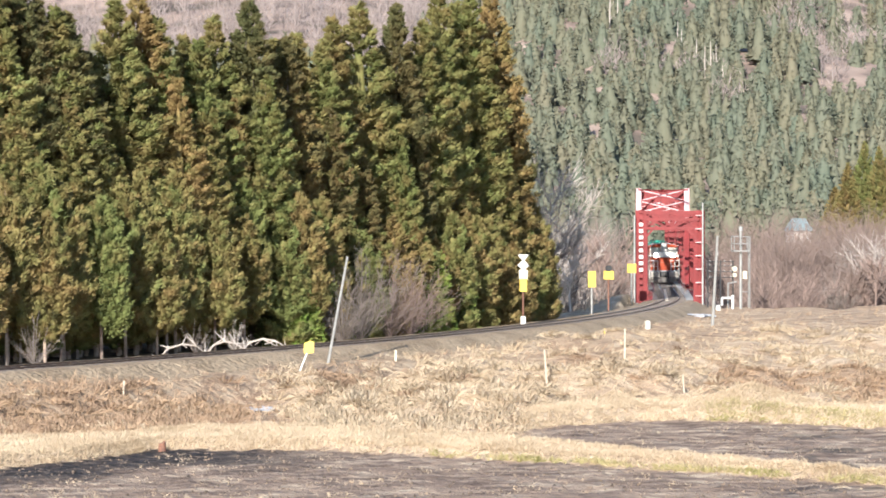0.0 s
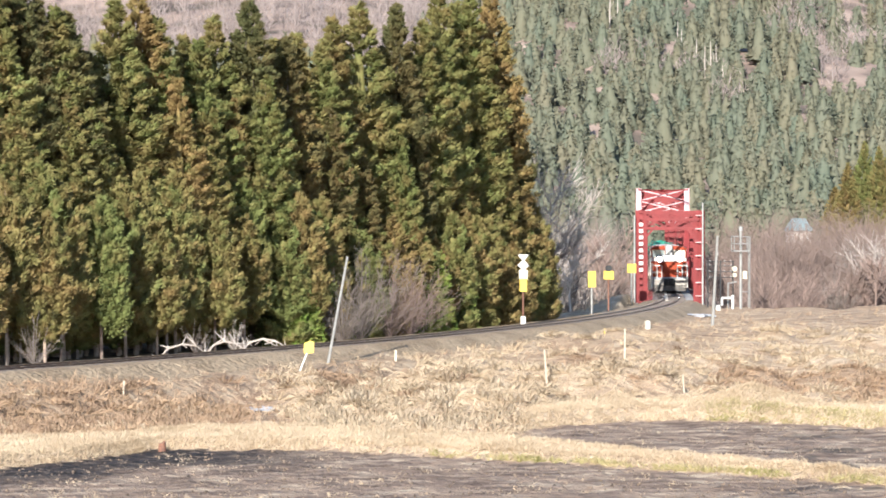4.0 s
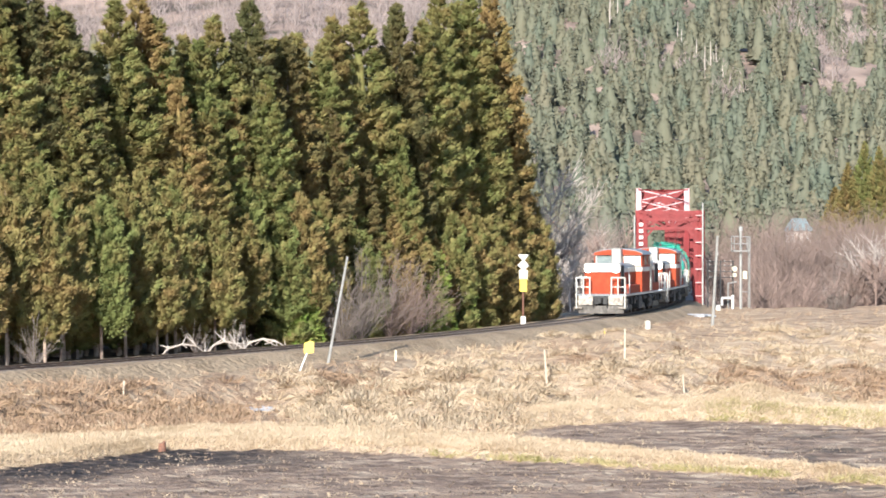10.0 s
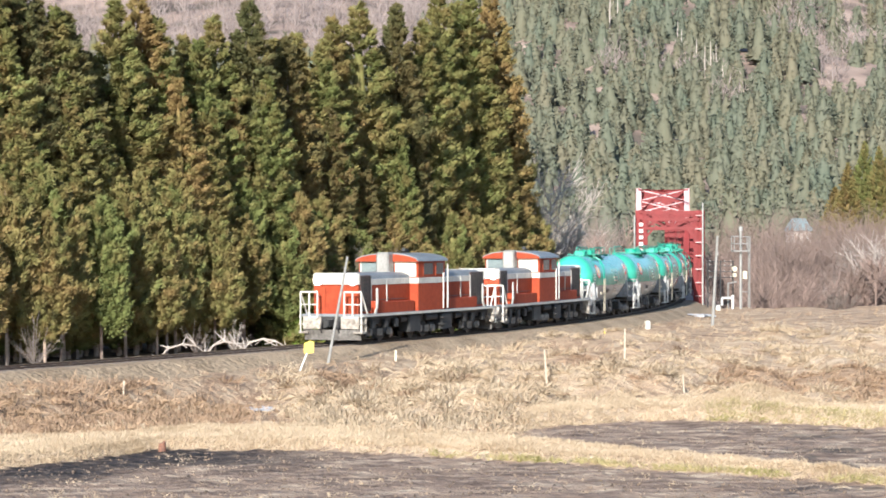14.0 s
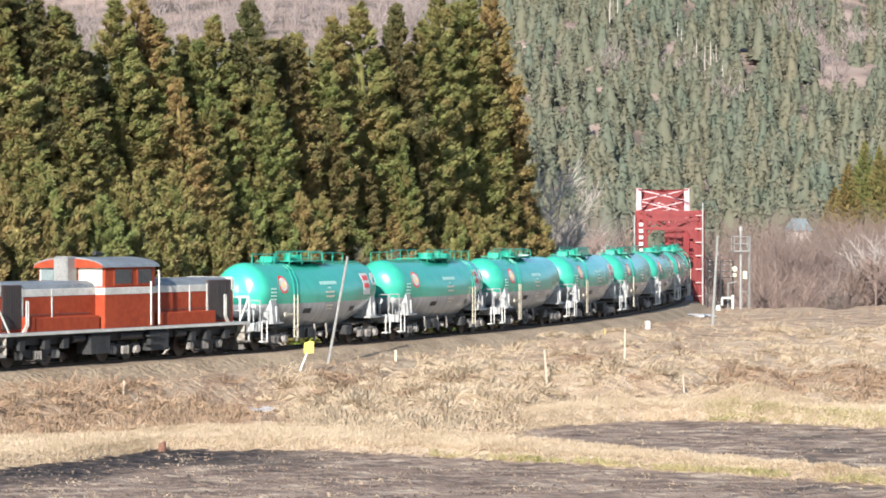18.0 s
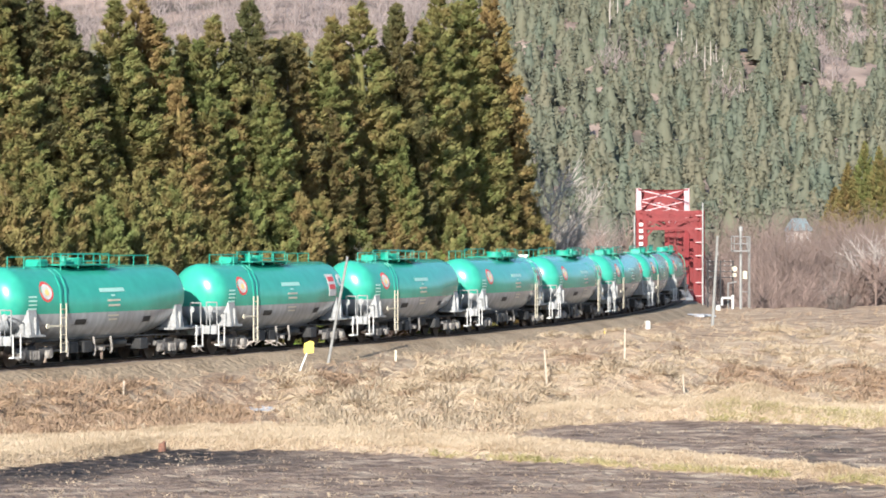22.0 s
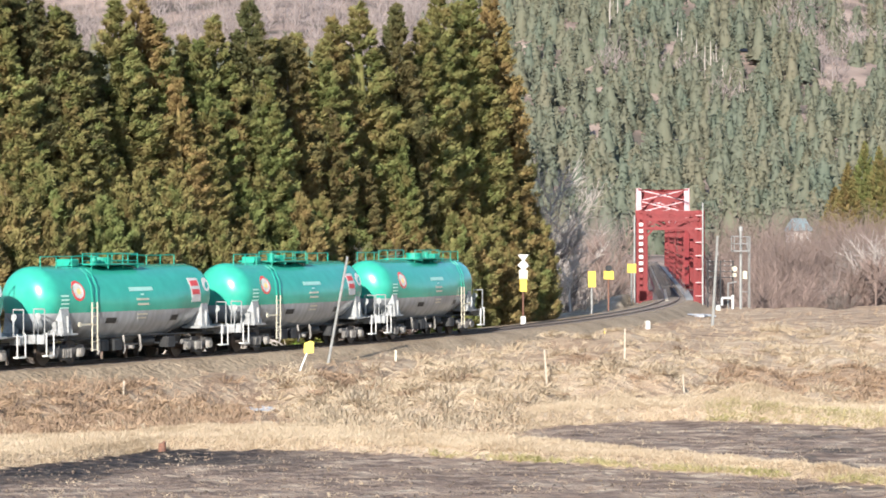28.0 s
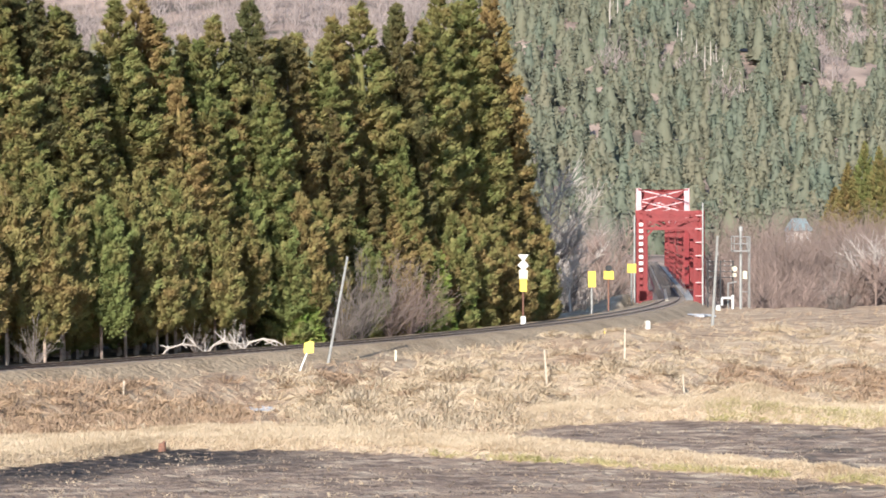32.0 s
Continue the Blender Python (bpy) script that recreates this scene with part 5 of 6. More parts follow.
# pale trees beside the grove and at the gorge's edge
for i, (b, y, h, r, mt) in enumerate((
    (36.6, 186, 9.5, 2.6, "pale_bark"), (32.8, 200, 11.0, 2.8, "pale_bark"), (41.4, 205, 9.0, 2.4, "bare"), (38.6, 230, 15.0, 3.0, "pale_bark"),
    (45.3, 215, 8.0, 2.2, "bare"), (53.3, 216, 8.5, 2.2, "twig"), (58.3, 226, 11.0, 2.0, "twig"), (56.8, 240, 12.0, 2.6, "bare"),
    (59.7, 250, 13.0, 2.2, "twig"), (48.2, 250, 13.0, 3.0, "bare"), (33.8, 182, 5.0, 2.0, "bare"), (43.4, 190, 5.5, 2.0, "pale_bark"),
    (133.5, 216, 4.5, 1.8, "bare"), (139.3, 216, 5.0, 2.0, "twig"), (147.0, 214, 4.6, 2.0, "twig"), (125.9, 217, 5.0, 2.0, "twig"), (144.1, 225, 11.0, 2.2, "bare"), (130.7, 232, 9.5, 2.6, "pale_bark"), (136.4, 236, 11.5, 2.6, "bare"), (104.8, 240, 9.0, 2.4, "bare"), (149.9, 220, 9.0, 2.4, "pale_bark"))):
    stand(bare_tree(100 + i, h, r, mt, "leafless grey-brown tree with fine upright twigs by the river" if mt != "pale_bark" else "pale leafless tree with a spreading crown of twigs", thick=0.18), b, y, rz=i * 50.0)


# the wood in the gorge, too thick to count
def thicket(seed, n, b0, b1, y0, y1, top0, top1, material, name, label, twigs=110, dip=0.0):
    rs = np.random.RandomState(seed)
    vs, fs, o = [], [], 0
    for i in range(n):
        b, y = rs.uniform(b0, b1), rs.uniform(y0, y1)
        x, _ = spot(b, y)
        if abs(near_track(x, y)[1][0]) < 6.0:
            continue
        z = height(x, y)
        top = 4.6 + (rs.uniform(top0, top1) - dip * smooth(111.5, 115.3, b) * smooth(128.7, 125.9, b)) * y / 1000
        h = max(2.5, top - z)
        v, f = bare_twigs(rs, h, h * 0.3, 15, int(twigs * 1.7), 0.10, 0.12, spread=1.35)
        k = np.array([[-0.1, 0, 0], [0.1, 0, 0], [0.04, 0, h * 0.8], [-0.04, 0, h * 0.8]])
        v, f = np.concatenate([v, k]), np.concatenate([f, [[len(v), len(v) + 1, len(v) + 2, len(v) + 3]]])
        vs.append(v + np.array([x, y, z]))
        fs.append(f + o)
        o += len(v)
    tagged(part(name, big_mesh(name, np.concatenate(vs), np.concatenate(fs), material), material), label, "thicket", kind="stuff")


thicket(201, 120, 88.5, 164.2, 226, 300, -4, 11, "twig", "river_thicket", "reddish-brown leafless thicket along the river", 190, 6.0)
thicket(202, 70, 88.5, 164.2, 214, 222, -22, -6, "twig", "gorge_scrub", "brown leafless scrub at the gorge's edge", 130)
thicket(203, 60, 28.0, 67.3, 230, 330, -6, 14, "bare", "valley_wood", "grey leafless wood in the river valley")
thicket(204, 40, 29.0, 63.5, 206, 226, -24, -10, "bare", "bank_scrub", "grey leafless scrub beside the railway", 60)
thicket(205, 30, 65.4, 87.5, 420, 470, -12, -4, "twig", "far_bank_wood", "brown leafless wood beyond the bridge", 80)


# the mountain side: one mass of far conifers, one of bare wood
def far_trees(seed, n, bare, name, label, material):
    rs = np.random.RandomState(seed)
    y = (620 if bare else 505) + (900 if bare else 1015) * rs.uniform(0, 1, n) ** (0.95 if bare else 0.8)
    b = rs.uniform(-185, 185, n)
    x = b * y / 1000
    w = 0.8 * wave(x, y, 170, 51) + 0.6 * wave(x, y, 60, 52)
    left = smooth(30, -20, b) * smooth(900, 1000, y)
    slip = smooth(121.1 + (1090 - y) * 0.03, 123.0 + (1090 - y) * 0.03, b) * smooth(133.5 + (1090 - y) * 0.06, 130.7 + (1090 - y) * 0.06, b) * smooth(925, 945, y) * smooth(1110, 1090, y)
    w = w + 3.2 * left + 1.6 * smooth(95.2, 118.2, b) * smooth(970, 1060, y)
    keep = ((w > 1.0) | (slip > 0.5)) & ((slip < 0.5) | (rs.uniform(0, 1, n) < 0.45)) if bare else ((w <= 1.7 + 1.5 * smooth(720, 640, y) + 3.0 * smooth(104, 92, b) * smooth(-5, 35, b)) & (slip < rs.uniform(0.1, 0.9, n)) & ((np.abs(x - 36 - (y - 505) * 0.067) > 6) | (y > 535)))
    x, y = x[keep], y[keep]
    z = ground(x, y)[0] - (0.5 if bare else 3.0)
    m = len(x)
    h = rs.uniform(10, 17, m) * 0.8 if bare else rs.uniform(9.5, 16.5, m)
    r = h * (rs.uniform(0.17, 0.25, m) if bare else rs.uniform(0.24, 0.34, m))
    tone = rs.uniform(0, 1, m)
    if bare:
        k = 46
        u = rs.uniform(0, 1, (m, k))
        a = rs.uniform(0, 6.283, (m, k))
        rad = r[:, None] * (np.sin(np.clip(u, 0.05, 1) * 2.9) * 0.9 + 0.1) * rs.uniform(0.65, 1.08, (m, k))
        c = np.stack([x[:, None] + rad * np.cos(a), y[:, None] + rad * np.sin(a), z[:, None] + h[:, None] * (0.05 + 0.95 * u)], -1).reshape(-1, 3)
        out = np.stack([np.cos(a), np.sin(a), np.full(a.shape, 0.9)], -1).reshape(-1, 3)
        v, f = tufts(rs, c, out, 1, 2.6, 0.22, -0.5, 0.35)
        v2, f2 = blades3(rs, np.stack([x, y, z], 1), np.tile([[0, 0, 1.0]], (m, 1)), h * 0.9, 0.5 * np.ones(m))
        own = np.concatenate([np.repeat(tone, k * 3), np.repeat(tone, 3)])
        v, f = np.concatenate([v, v2]), np.concatenate([f, f2 + len(v)])
    else:
        b = x / y * 1000
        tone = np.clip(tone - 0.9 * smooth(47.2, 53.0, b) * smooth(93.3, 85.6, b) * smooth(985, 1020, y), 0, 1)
        # each tree a ragged shell of boughs, wider and narrower from tier to tier
        w, tiers = 8, 8
        lv = np.linspace(0.0, 0.98, tiers)
        bough = np.tile(np.array([1.06, 0.84]), tiers // 2)[None, :, None]
        rr = r[:, None, None] * ((1 - lv) ** 0.7)[None, :, None] * bough * rs.uniform(0.60, 1.0, (m, tiers, w))
        qq = (np.arange(w) * 6.283 / w)[None, None, :] + rs.uniform(0, 0.6, (m, tiers, 1))
        zz = z[:, None, None] + h[:, None, None] * (lv[None, :, None] + rs.normal(0, 0.022, (m, tiers, w)))
        sway = rs.normal(0, 0.18, (m, tiers, 2)) * (1 - lv)[None, :, None]
        v = np.stack([x[:, None, None] + sway[:, :, :1] + rr * np.cos(qq), y[:, None, None] + sway[:, :, 1:] + rr * np.sin(qq), zz], -1).reshape(-1, 3)
        ii = np.arange(w)
        cell = np.concatenate([np.stack([e * w + ii, e * w + (ii + 1) % w, (e + 1) * w + ii], 1) for e in range(tiers - 1)] + [np.stack([e * w + (ii + 1) % w, (e + 1) * w + (ii + 1) % w, (e + 1) * w + ii], 1) for e in range(tiers - 1)])
        f = (np.arange(m)[:, None, None] * (w * tiers) + cell[None]).reshape(-1, 3)
        k = 170
        u, a = rs.uniform(0, 1, (m, k)) ** 1.1, rs.uniform(0, 6.283, (m, k))
        rad = r[:, None] * (1 - u) ** 0.66 * rs.uniform(0.84, 1.02, (m, k)) * (1 + 0.14 * np.sin(a * 3 + x[:, None] * 5) + 0.10 * np.sin(u * 24 + x[:, None]))
        c = np.stack([x[:, None] + rad * np.cos(a), y[:, None] + rad * np.sin(a), z[:, None] + h[:, None] * u], -1).reshape(-1, 3)
        out = np.stack([np.cos(a), np.sin(a), np.full(a.shape, 0.5)], -1).reshape(-1, 3)
        v2, f2 = blades3(rs, c, out * 0.4 + rs.normal(0, 0.6, out.shape), rs.uniform(0.6, 1.3, len(c)), rs.uniform(0.5, 1.1, len(c)), out + rs.normal(0, 0.1, out.shape))
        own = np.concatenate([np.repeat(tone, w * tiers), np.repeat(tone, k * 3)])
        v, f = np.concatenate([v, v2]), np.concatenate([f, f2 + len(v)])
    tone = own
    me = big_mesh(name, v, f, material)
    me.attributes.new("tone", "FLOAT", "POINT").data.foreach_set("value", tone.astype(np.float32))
    tagged(part(name, me, material), label, "forest", kind="stuff")


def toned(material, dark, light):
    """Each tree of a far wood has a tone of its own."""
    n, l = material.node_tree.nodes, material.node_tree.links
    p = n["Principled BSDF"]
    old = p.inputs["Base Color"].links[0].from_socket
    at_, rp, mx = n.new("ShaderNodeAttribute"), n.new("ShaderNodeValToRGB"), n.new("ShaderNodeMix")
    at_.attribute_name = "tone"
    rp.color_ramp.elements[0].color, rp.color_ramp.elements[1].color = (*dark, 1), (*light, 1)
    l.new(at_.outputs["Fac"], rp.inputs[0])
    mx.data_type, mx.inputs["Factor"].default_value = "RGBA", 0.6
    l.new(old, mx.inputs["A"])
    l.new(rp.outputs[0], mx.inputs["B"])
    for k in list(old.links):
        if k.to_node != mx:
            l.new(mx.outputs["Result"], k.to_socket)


# the needle tones are raised too, with haze and sun in the colour
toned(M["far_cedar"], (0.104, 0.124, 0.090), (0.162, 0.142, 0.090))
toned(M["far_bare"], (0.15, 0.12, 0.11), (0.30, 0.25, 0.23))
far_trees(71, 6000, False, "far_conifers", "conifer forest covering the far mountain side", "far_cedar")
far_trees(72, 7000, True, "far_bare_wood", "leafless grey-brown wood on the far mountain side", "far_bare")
# pale slender trunks on the mountain side
for i, (b, y, h) in enumerate(((56.4, 1085, 13), (59.1, 1090, 10), (60.2, 1080, 8), (79.8, 1075, 12), (81.2, 1080, 9), (86.3, 1060, 12), (89.0, 1045, 13), (90.8, 1035, 15), (92.5, 1030, 15), (91.7, 1032, 12), (94.8, 1050, 8))):
    x, yy = spot(b, y - 112)
    t = new("pale_trunk_tree")
    g = Geo().bar((0, 0, 0), (0.3, 0, h * 0.6 + 5), 0.22, 0.16, 6).bar((0.3, 0, h * 0.6 + 5), (0.1, 0, h + 4), 0.16, 0.05, 6)
    part("trunk", g, "pale_bark", t)
    for k in range(4):
        a = k * 1.9 + i
        part("limb", Geo().bar((0.25, 0, h * (0.55 + 0.1 * k)), (0.25 + 1.6 * math.cos(a), 1.6 * math.sin(a), h * (0.7 + 0.1 * k)), 0.1, 0.03, 4), "pale_bark", t)
    t.matrix_basis = pose(x, yy, height(x, yy) - 0.5, 0, 0, i * 40)
    tagged(t, "slender pale trunk standing out of the mountain forest", "tree", "pale trunks on the mountain")
# sunlit conifers on the near flank
for i, (b, y, h) in enumerate(((137.4, 470, 17), (143.1, 480, 22), (148.1, 474, 19), (152.7, 480, 22), (140.3, 492, 18), (133.2, 490, 14))):
    o = copy_thing(TALL[i % 6], Matrix())
    x, yy = spot(b, y)
    o.matrix_basis = pose(x, yy, -1.5, 0, 0, i * 70) @ Matrix.Diagonal((1.6, 1.6, h / 14.5, 1))
    tagged(o, "sunlit conifer standing before the far mountain side", "tree", "conifers on the far bank")


# ---- grass ----
def grass(name, label, seed, n, choose, length, width, count, material, spread=0.5, strip=None):
    rs = np.random.RandomState(seed)
    b = rs.uniform(-158, 158, n)
    y = 1.0 / rs.uniform(1 / 208.0, 1 / 66.0, n)
    if strip is not None:
        b, y = strip(rs, n)
    x = b * y / 1000
    z, mud, gravel, bank = ground(x, y)
    brown, straw = zones(x, y)
    s, d = near_track(x, y)
    k = choose(rs, x, y, mud, gravel, bank, brown, straw, d) & (z > -2.2) & ((d > 2.4) | ((d < -3.3) & (s > 50) & (s < 93)))
    c = np.stack([x[k], y[k], z[k] + 0.01], 1)
    hd = np.interp(s[k], TS, TH)
    fall = 1.1 * smooth(3.5, 5.5, d[k]) * smooth(96, 100, c[:, 1])
    up = np.stack([fall * np.sin(hd), -fall * np.cos(hd), np.full(len(c), 0.55)], 1) + np.stack([0.5 * wave(c[:, 0], c[:, 1], 5, 91), 0.5 * wave(c[:, 0], c[:, 1], 5, 92), np.zeros(len(c))], 1)
    v, f = tufts(rs, c, up, count, length, width, 0.0, spread)
    tagged(part(name, big_mesh(name, v, f, material), material), label, "grass", kind="stuff")


def pick(kind):
    """Chooses the places of one kind of grass."""
    def choose(rs, x, y, mud, gravel, bank, brown, straw, d):
        b, dice = x / y * 1000, rs.uniform(0, 1, len(x))
        slope = (bank < 0.5) & (mud < 0.5) & (gravel < 0.5)
        if kind == "bank":
            return (bank > 0.5) & ((y - np.interp(b, *PAD_A) > 0.55) | (b < -43.0) | (dice < 0.3))
        if kind == "straw":
            return slope & (dice < 0.06 + 0.85 * straw - 0.6 * brown)
        if kind == "weed":
            return slope & (dice < 0.12 + 0.8 * brown - 0.1 * straw)
        if kind == "stubble":
            return (mud > 0.5) & (wave(x, y, 6, 95) + wave(x, y, 2, 96) > 0.8)
        if kind == "ballast":
            return (d > 2.6) & (d < 5.5) & (dice < 0.5)
        foot_a = (b > -4.6) & (y - np.interp(b, *PAD_A) < 0.28)
        foot_b = (b > 89.4) & (y - np.interp(b, *PAD_B) < 1.5) & (y > 86)
        return (bank > 0.5) & (foot_a | foot_b) & (dice < 0.24 + 0.25 * foot_b + 0.2 * wave(x, y, 4, 99))
    return choose


def fringe(rs, n):
    """Places along the feet of the two paddy banks."""
    b, u = rs.uniform(-16.1, 156.6, n), rs.uniform(0, 1, n)
    a = rs.uniform(0, 1, n) < 0.6
    return b, np.where(a, np.interp(b, *PAD_A) + 0.02 + 0.45 * u, np.interp(b, *PAD_B) + 1.6 * u)


def banks(rs, n):
    """Places on the two paddy banks."""
    b, u = rs.uniform(-158, 158, n), rs.uniform(0, 1, n)
    a = (rs.uniform(0, 1, n) < 0.5) | (b < 29.9)
    y0, y1 = np.interp(b, *PAD_A), np.interp(b, *BANK_A) + 0.6
    yb = np.interp(b, *PAD_B)
    return b, np.where(a, y0 + (y1 - y0) * u, yb + 4.6 * u)


grass("bank_straw", "bleached dry straw grass on the paddy banks", 301, 44000, pick("bank"), 0.13, 0.02, 7, "straw", 0.9, banks)
grass("slope_straw", "heaps of bleached dry grass on the slope", 302, 80000, pick("straw"), 0.30, 0.026, 6, "straw", 1.0)
grass("dead_weeds", "brown dead weeds on the railway slope", 303, 60000, pick("weed"), 0.28, 0.028, 6, "weed", 0.9)
grass("paddy_stubble", "sparse cut stubble in the muddy paddies", 304, 17000, pick("stubble"), 0.07, 0.014, 5, "straw", 1.0)
grass("ballast_weeds", "thin dry weeds at the ballast's foot", 305, 15000, pick("ballast"), 0.08, 0.018, 4, "weed", 0.7)
grass("green_fringe", "olive green grass along the paddy bank's foot", 306, 11000, pick("fringe"), 0.14, 0.024, 7, "olive", 0.7, fringe)


def tussocks(name, label, seed, n, choose, length, width, count, material):
    """Clumps of long bent blades, fallen over to one side."""
    rs = np.random.RandomState(seed)
    b, y = rs.uniform(-158, 158, n), 1.0 / rs.uniform(1 / 170.0, 1 / 88.0, n)
    x = b * y / 1000
    z, mud, gravel, bank = ground(x, y)
    brown, straw = zones(x, y)
    d = near_track(x, y)[1]
    k = choose(rs, brown, straw, b, y) & (mud < 0.5) & (gravel < 0.5) & (bank < 0.5) & (d > 4.0) & (z > -2.2)
    c = np.stack([x[k], y[k], z[k]], 1)
    m = len(c)
    size = rs.uniform(0.5, 1.3, m)
    f = np.repeat(np.arange(m), count)
    a = rs.uniform(0, 6.283, len(f))
    lean = rs.uniform(0, 6.283, m)[f]
    rad = (rs.uniform(0, 0.45, len(f)) * size[f])[:, None]
    base = c[f] + np.stack([np.cos(a), np.sin(a), np.zeros(len(f))], 1) * rad
    d1 = np.stack([0.6 * np.cos(a) + 0.5 * np.cos(lean), 0.6 * np.sin(a) + 0.5 * np.sin(lean), rs.uniform(0.2, 0.85, len(f))], 1) + rs.normal(0, 0.2, (len(f), 3))
    d1 /= np.linalg.norm(d1, axis=1, keepdims=True)
    ln = (length * size[f] * rs.uniform(0.5, 1.1, len(f)))[:, None]
    mid = base + d1 * ln * 0.55
    end = mid + (d1 * np.array([1, 1, 0.1]) - np.array([0, 0, 0.45])) * ln * 0.55
    side = np.cross(d1, rs.normal(0, 1, d1.shape))
    side *= width / 2 / (np.linalg.norm(side, axis=1, keepdims=True) + 1e-9)
    v = np.stack([base - side, base + side, mid + side, mid - side, end], 1).reshape(-1, 3)
    o = np.arange(len(f))[:, None] * 5
    t = np.concatenate([o + np.array([[0, 1, 2]]), o + np.array([[0, 2, 3]]), o + np.array([[3, 2, 4]])])
    tagged(part(name, big_mesh(name, v, t, material), material), label, "grass", kind="stuff")


tussocks("straw_tussocks", "fallen clumps of bleached long grass on the slope", 311, 5200, lambda rs, brown, straw, b, y: rs.uniform(0, 1, len(b)) < 0.02 + 0.62 * straw, 0.62, 0.03, 70, "straw")
tussocks("weed_tussocks", "bent clumps of reddish-brown dead weeds", 312, 4200, lambda rs, brown, straw, b, y: rs.uniform(0, 1, len(b)) < 0.015 + 0.75 * brown, 0.55, 0.03, 60, "weed")


# ---- signs, poles and small things beside the track ----
def at(b, y, dz=0.0):
    x, yy = spot(b, y)
    return Vector((x, yy, height(x, yy) + dz))


def turned(ob, p, rz=0.0, ry=0.0, rx=0.0):
    ob.matrix_basis = pose(*p, rx, ry, rz)
    return ob


def tilted_sign():
    t = new("yellow_sign")
    part("post", Geo().beam((0, 0, -0.3), (0, 0, 0.96), 0.09, 0.06), "white", t)
    g = Geo()
    n = 8
    ring = lambda y: [(0.22 * (1.15 if i % 2 else 0.85) * math.cos(2 * math.pi * (i + 0.5) / n), y, 0.98 + 0.27 * (1.1 if i % 3 else 0.8) * math.sin(2 * math.pi * (i + 0.5) / n)) for i in range(n)]
    g.loft([ring(-0.06), ring(-0.03)])
    part("plate", g, "sign_yellow", t, "bent yellow plate")
    return tagged(t, "leaning white post with a bent yellow plate", "sign")


turned(tilted_sign(), at(-48.7, 113.4), 0, 22)
pole = tagged(part("leaning_pole", Geo().bar((0, 0, -0.4), (0, 0, 4.35), 0.065, 0.05, 10), "galv"), "slim grey pole leaning over the track's shoulder", "pole")
turned(pole, at(-39.0, 117.9), 0, 10.3)


def track_sign(h, w, tall, plate, label, extra=None, post="white"):
    t = new("track_sign")
    part("post", Geo().bar((0, 0, -0.5), (0, 0, h), 0.06, n=8), post, t)
    part("plate", Geo().box(-w / 2, w / 2, -0.10, -0.06, h - tall, h, bev=0.0), plate, t)
    if extra:
        part("lamp_case", Geo().disc((0, -0.08, h + 0.17), 0.2, 0.12, "y", 14), "gear", t)
    return tagged(t, label, "sign", "signs beside the track")


turned(track_sign(2.55, 0.46, 0.95, "sign_yellow", "yellow rectangular plate on a grey post", None, "galv"), at(50.5, 176), 8)
turned(track_sign(2.55, 0.64, 0.52, "sign_yellow", "square yellow plate under a small dark lamp", True, "rust"), at(56.2, 184), 8)
turned(track_sign(3.0, 0.62, 0.62, "sign_yellow", "square yellow plate near the bridge portal", None, "galv"), at(64.0, 204), 8)


def signal_post():
    t = new("signal_post")
    part("post", Geo().bar((0, 0, 0.0), (0, 0, 3.5), 0.045, n=8), "rust", t, "rusty thin post")
    part("base", Geo().box(-0.13, 0.13, -0.13, 0.13, -0.4, 0.42, bev=0.03), "white", t)
    part("marker", Geo().add([(-0.29, -0.10, 3.66), (0.29, -0.10, 3.66), (0.0, -0.10, 3.28), (-0.29, -0.06, 3.66), (0.29, -0.06, 3.66), (0.0, -0.06, 3.28)], [(0, 2, 1), (3, 4, 5), (0, 1, 4, 3), (1, 2, 5, 4), (2, 0, 3, 5)]), "white", t)
    part("diamond", Geo().add([(-0.30, -0.09, 3.10), (0, -0.09, 2.78), (0.30, -0.09, 3.10), (0, -0.09, 3.40), (-0.30, -0.05, 3.10), (0, -0.05, 2.78), (0.30, -0.05, 3.10), (0, -0.05, 3.40)], [(0, 1, 2, 3), (7, 6, 5, 4), (0, 4, 5, 1), (1, 5, 6, 2), (2, 6, 7, 3), (3, 7, 4, 0)]), "white", t)
    part("pale_plate", Geo().box(-0.23, 0.23, -0.1, -0.06, 2.36, 2.86), "cream", t)
    part("yellow_plate", Geo().box(-0.19, 0.19, -0.11, -0.07, 1.72, 2.40), "sign_yellow", t)
    return tagged(t, "rusty post with white marker plates and a yellow plate", "sign", "signs beside the track")


turned(signal_post(), at(27.2, 154.5), 5)

# stakes
for b, y, h, w, mt, ry, label in (
    (-16.1, 121.8, 0.45, 0.09, "cream", 0, "short cream marker stake"), (35.3, 109.2, 1.45, 0.07, "wood", -4, "bleached wooden stake leaning in the grass"),
    (40.3, 113.7, 0.85, 0.06, "wood", 2, "short weathered wooden stake in the grass"), (61.6, 126, 1.3, 0.08, "wood", 1, "weathered wooden stake on the slope"),
    (81.9, 109.8, 0.72, 0.06, "wood", -5, "thin leaning wooden stake by the paddy bank"), (54.9, 146, 0.5, 0.08, "sign_yellow", 0, "low yellow marker stake by the ballast"),
    (1.2, 116, 0.9, 0.05, "wood", 2, "thin dry wooden stake in the grass"), (4.6, 117, 0.8, 0.05, "wood", -3, "thin dry wooden stake in the grass"),
    (-108.6, 101, 0.5, 0.06, "wood", 3, "short weathered wooden stake in the grass")):
    turned(tagged(part("marker_stake", Geo().box(-w / 2, w / 2, -w / 2, w / 2, -0.3, h, top=0.8), mt), label, "stake", "stakes in the grass"), at(b, y), 10, ry)
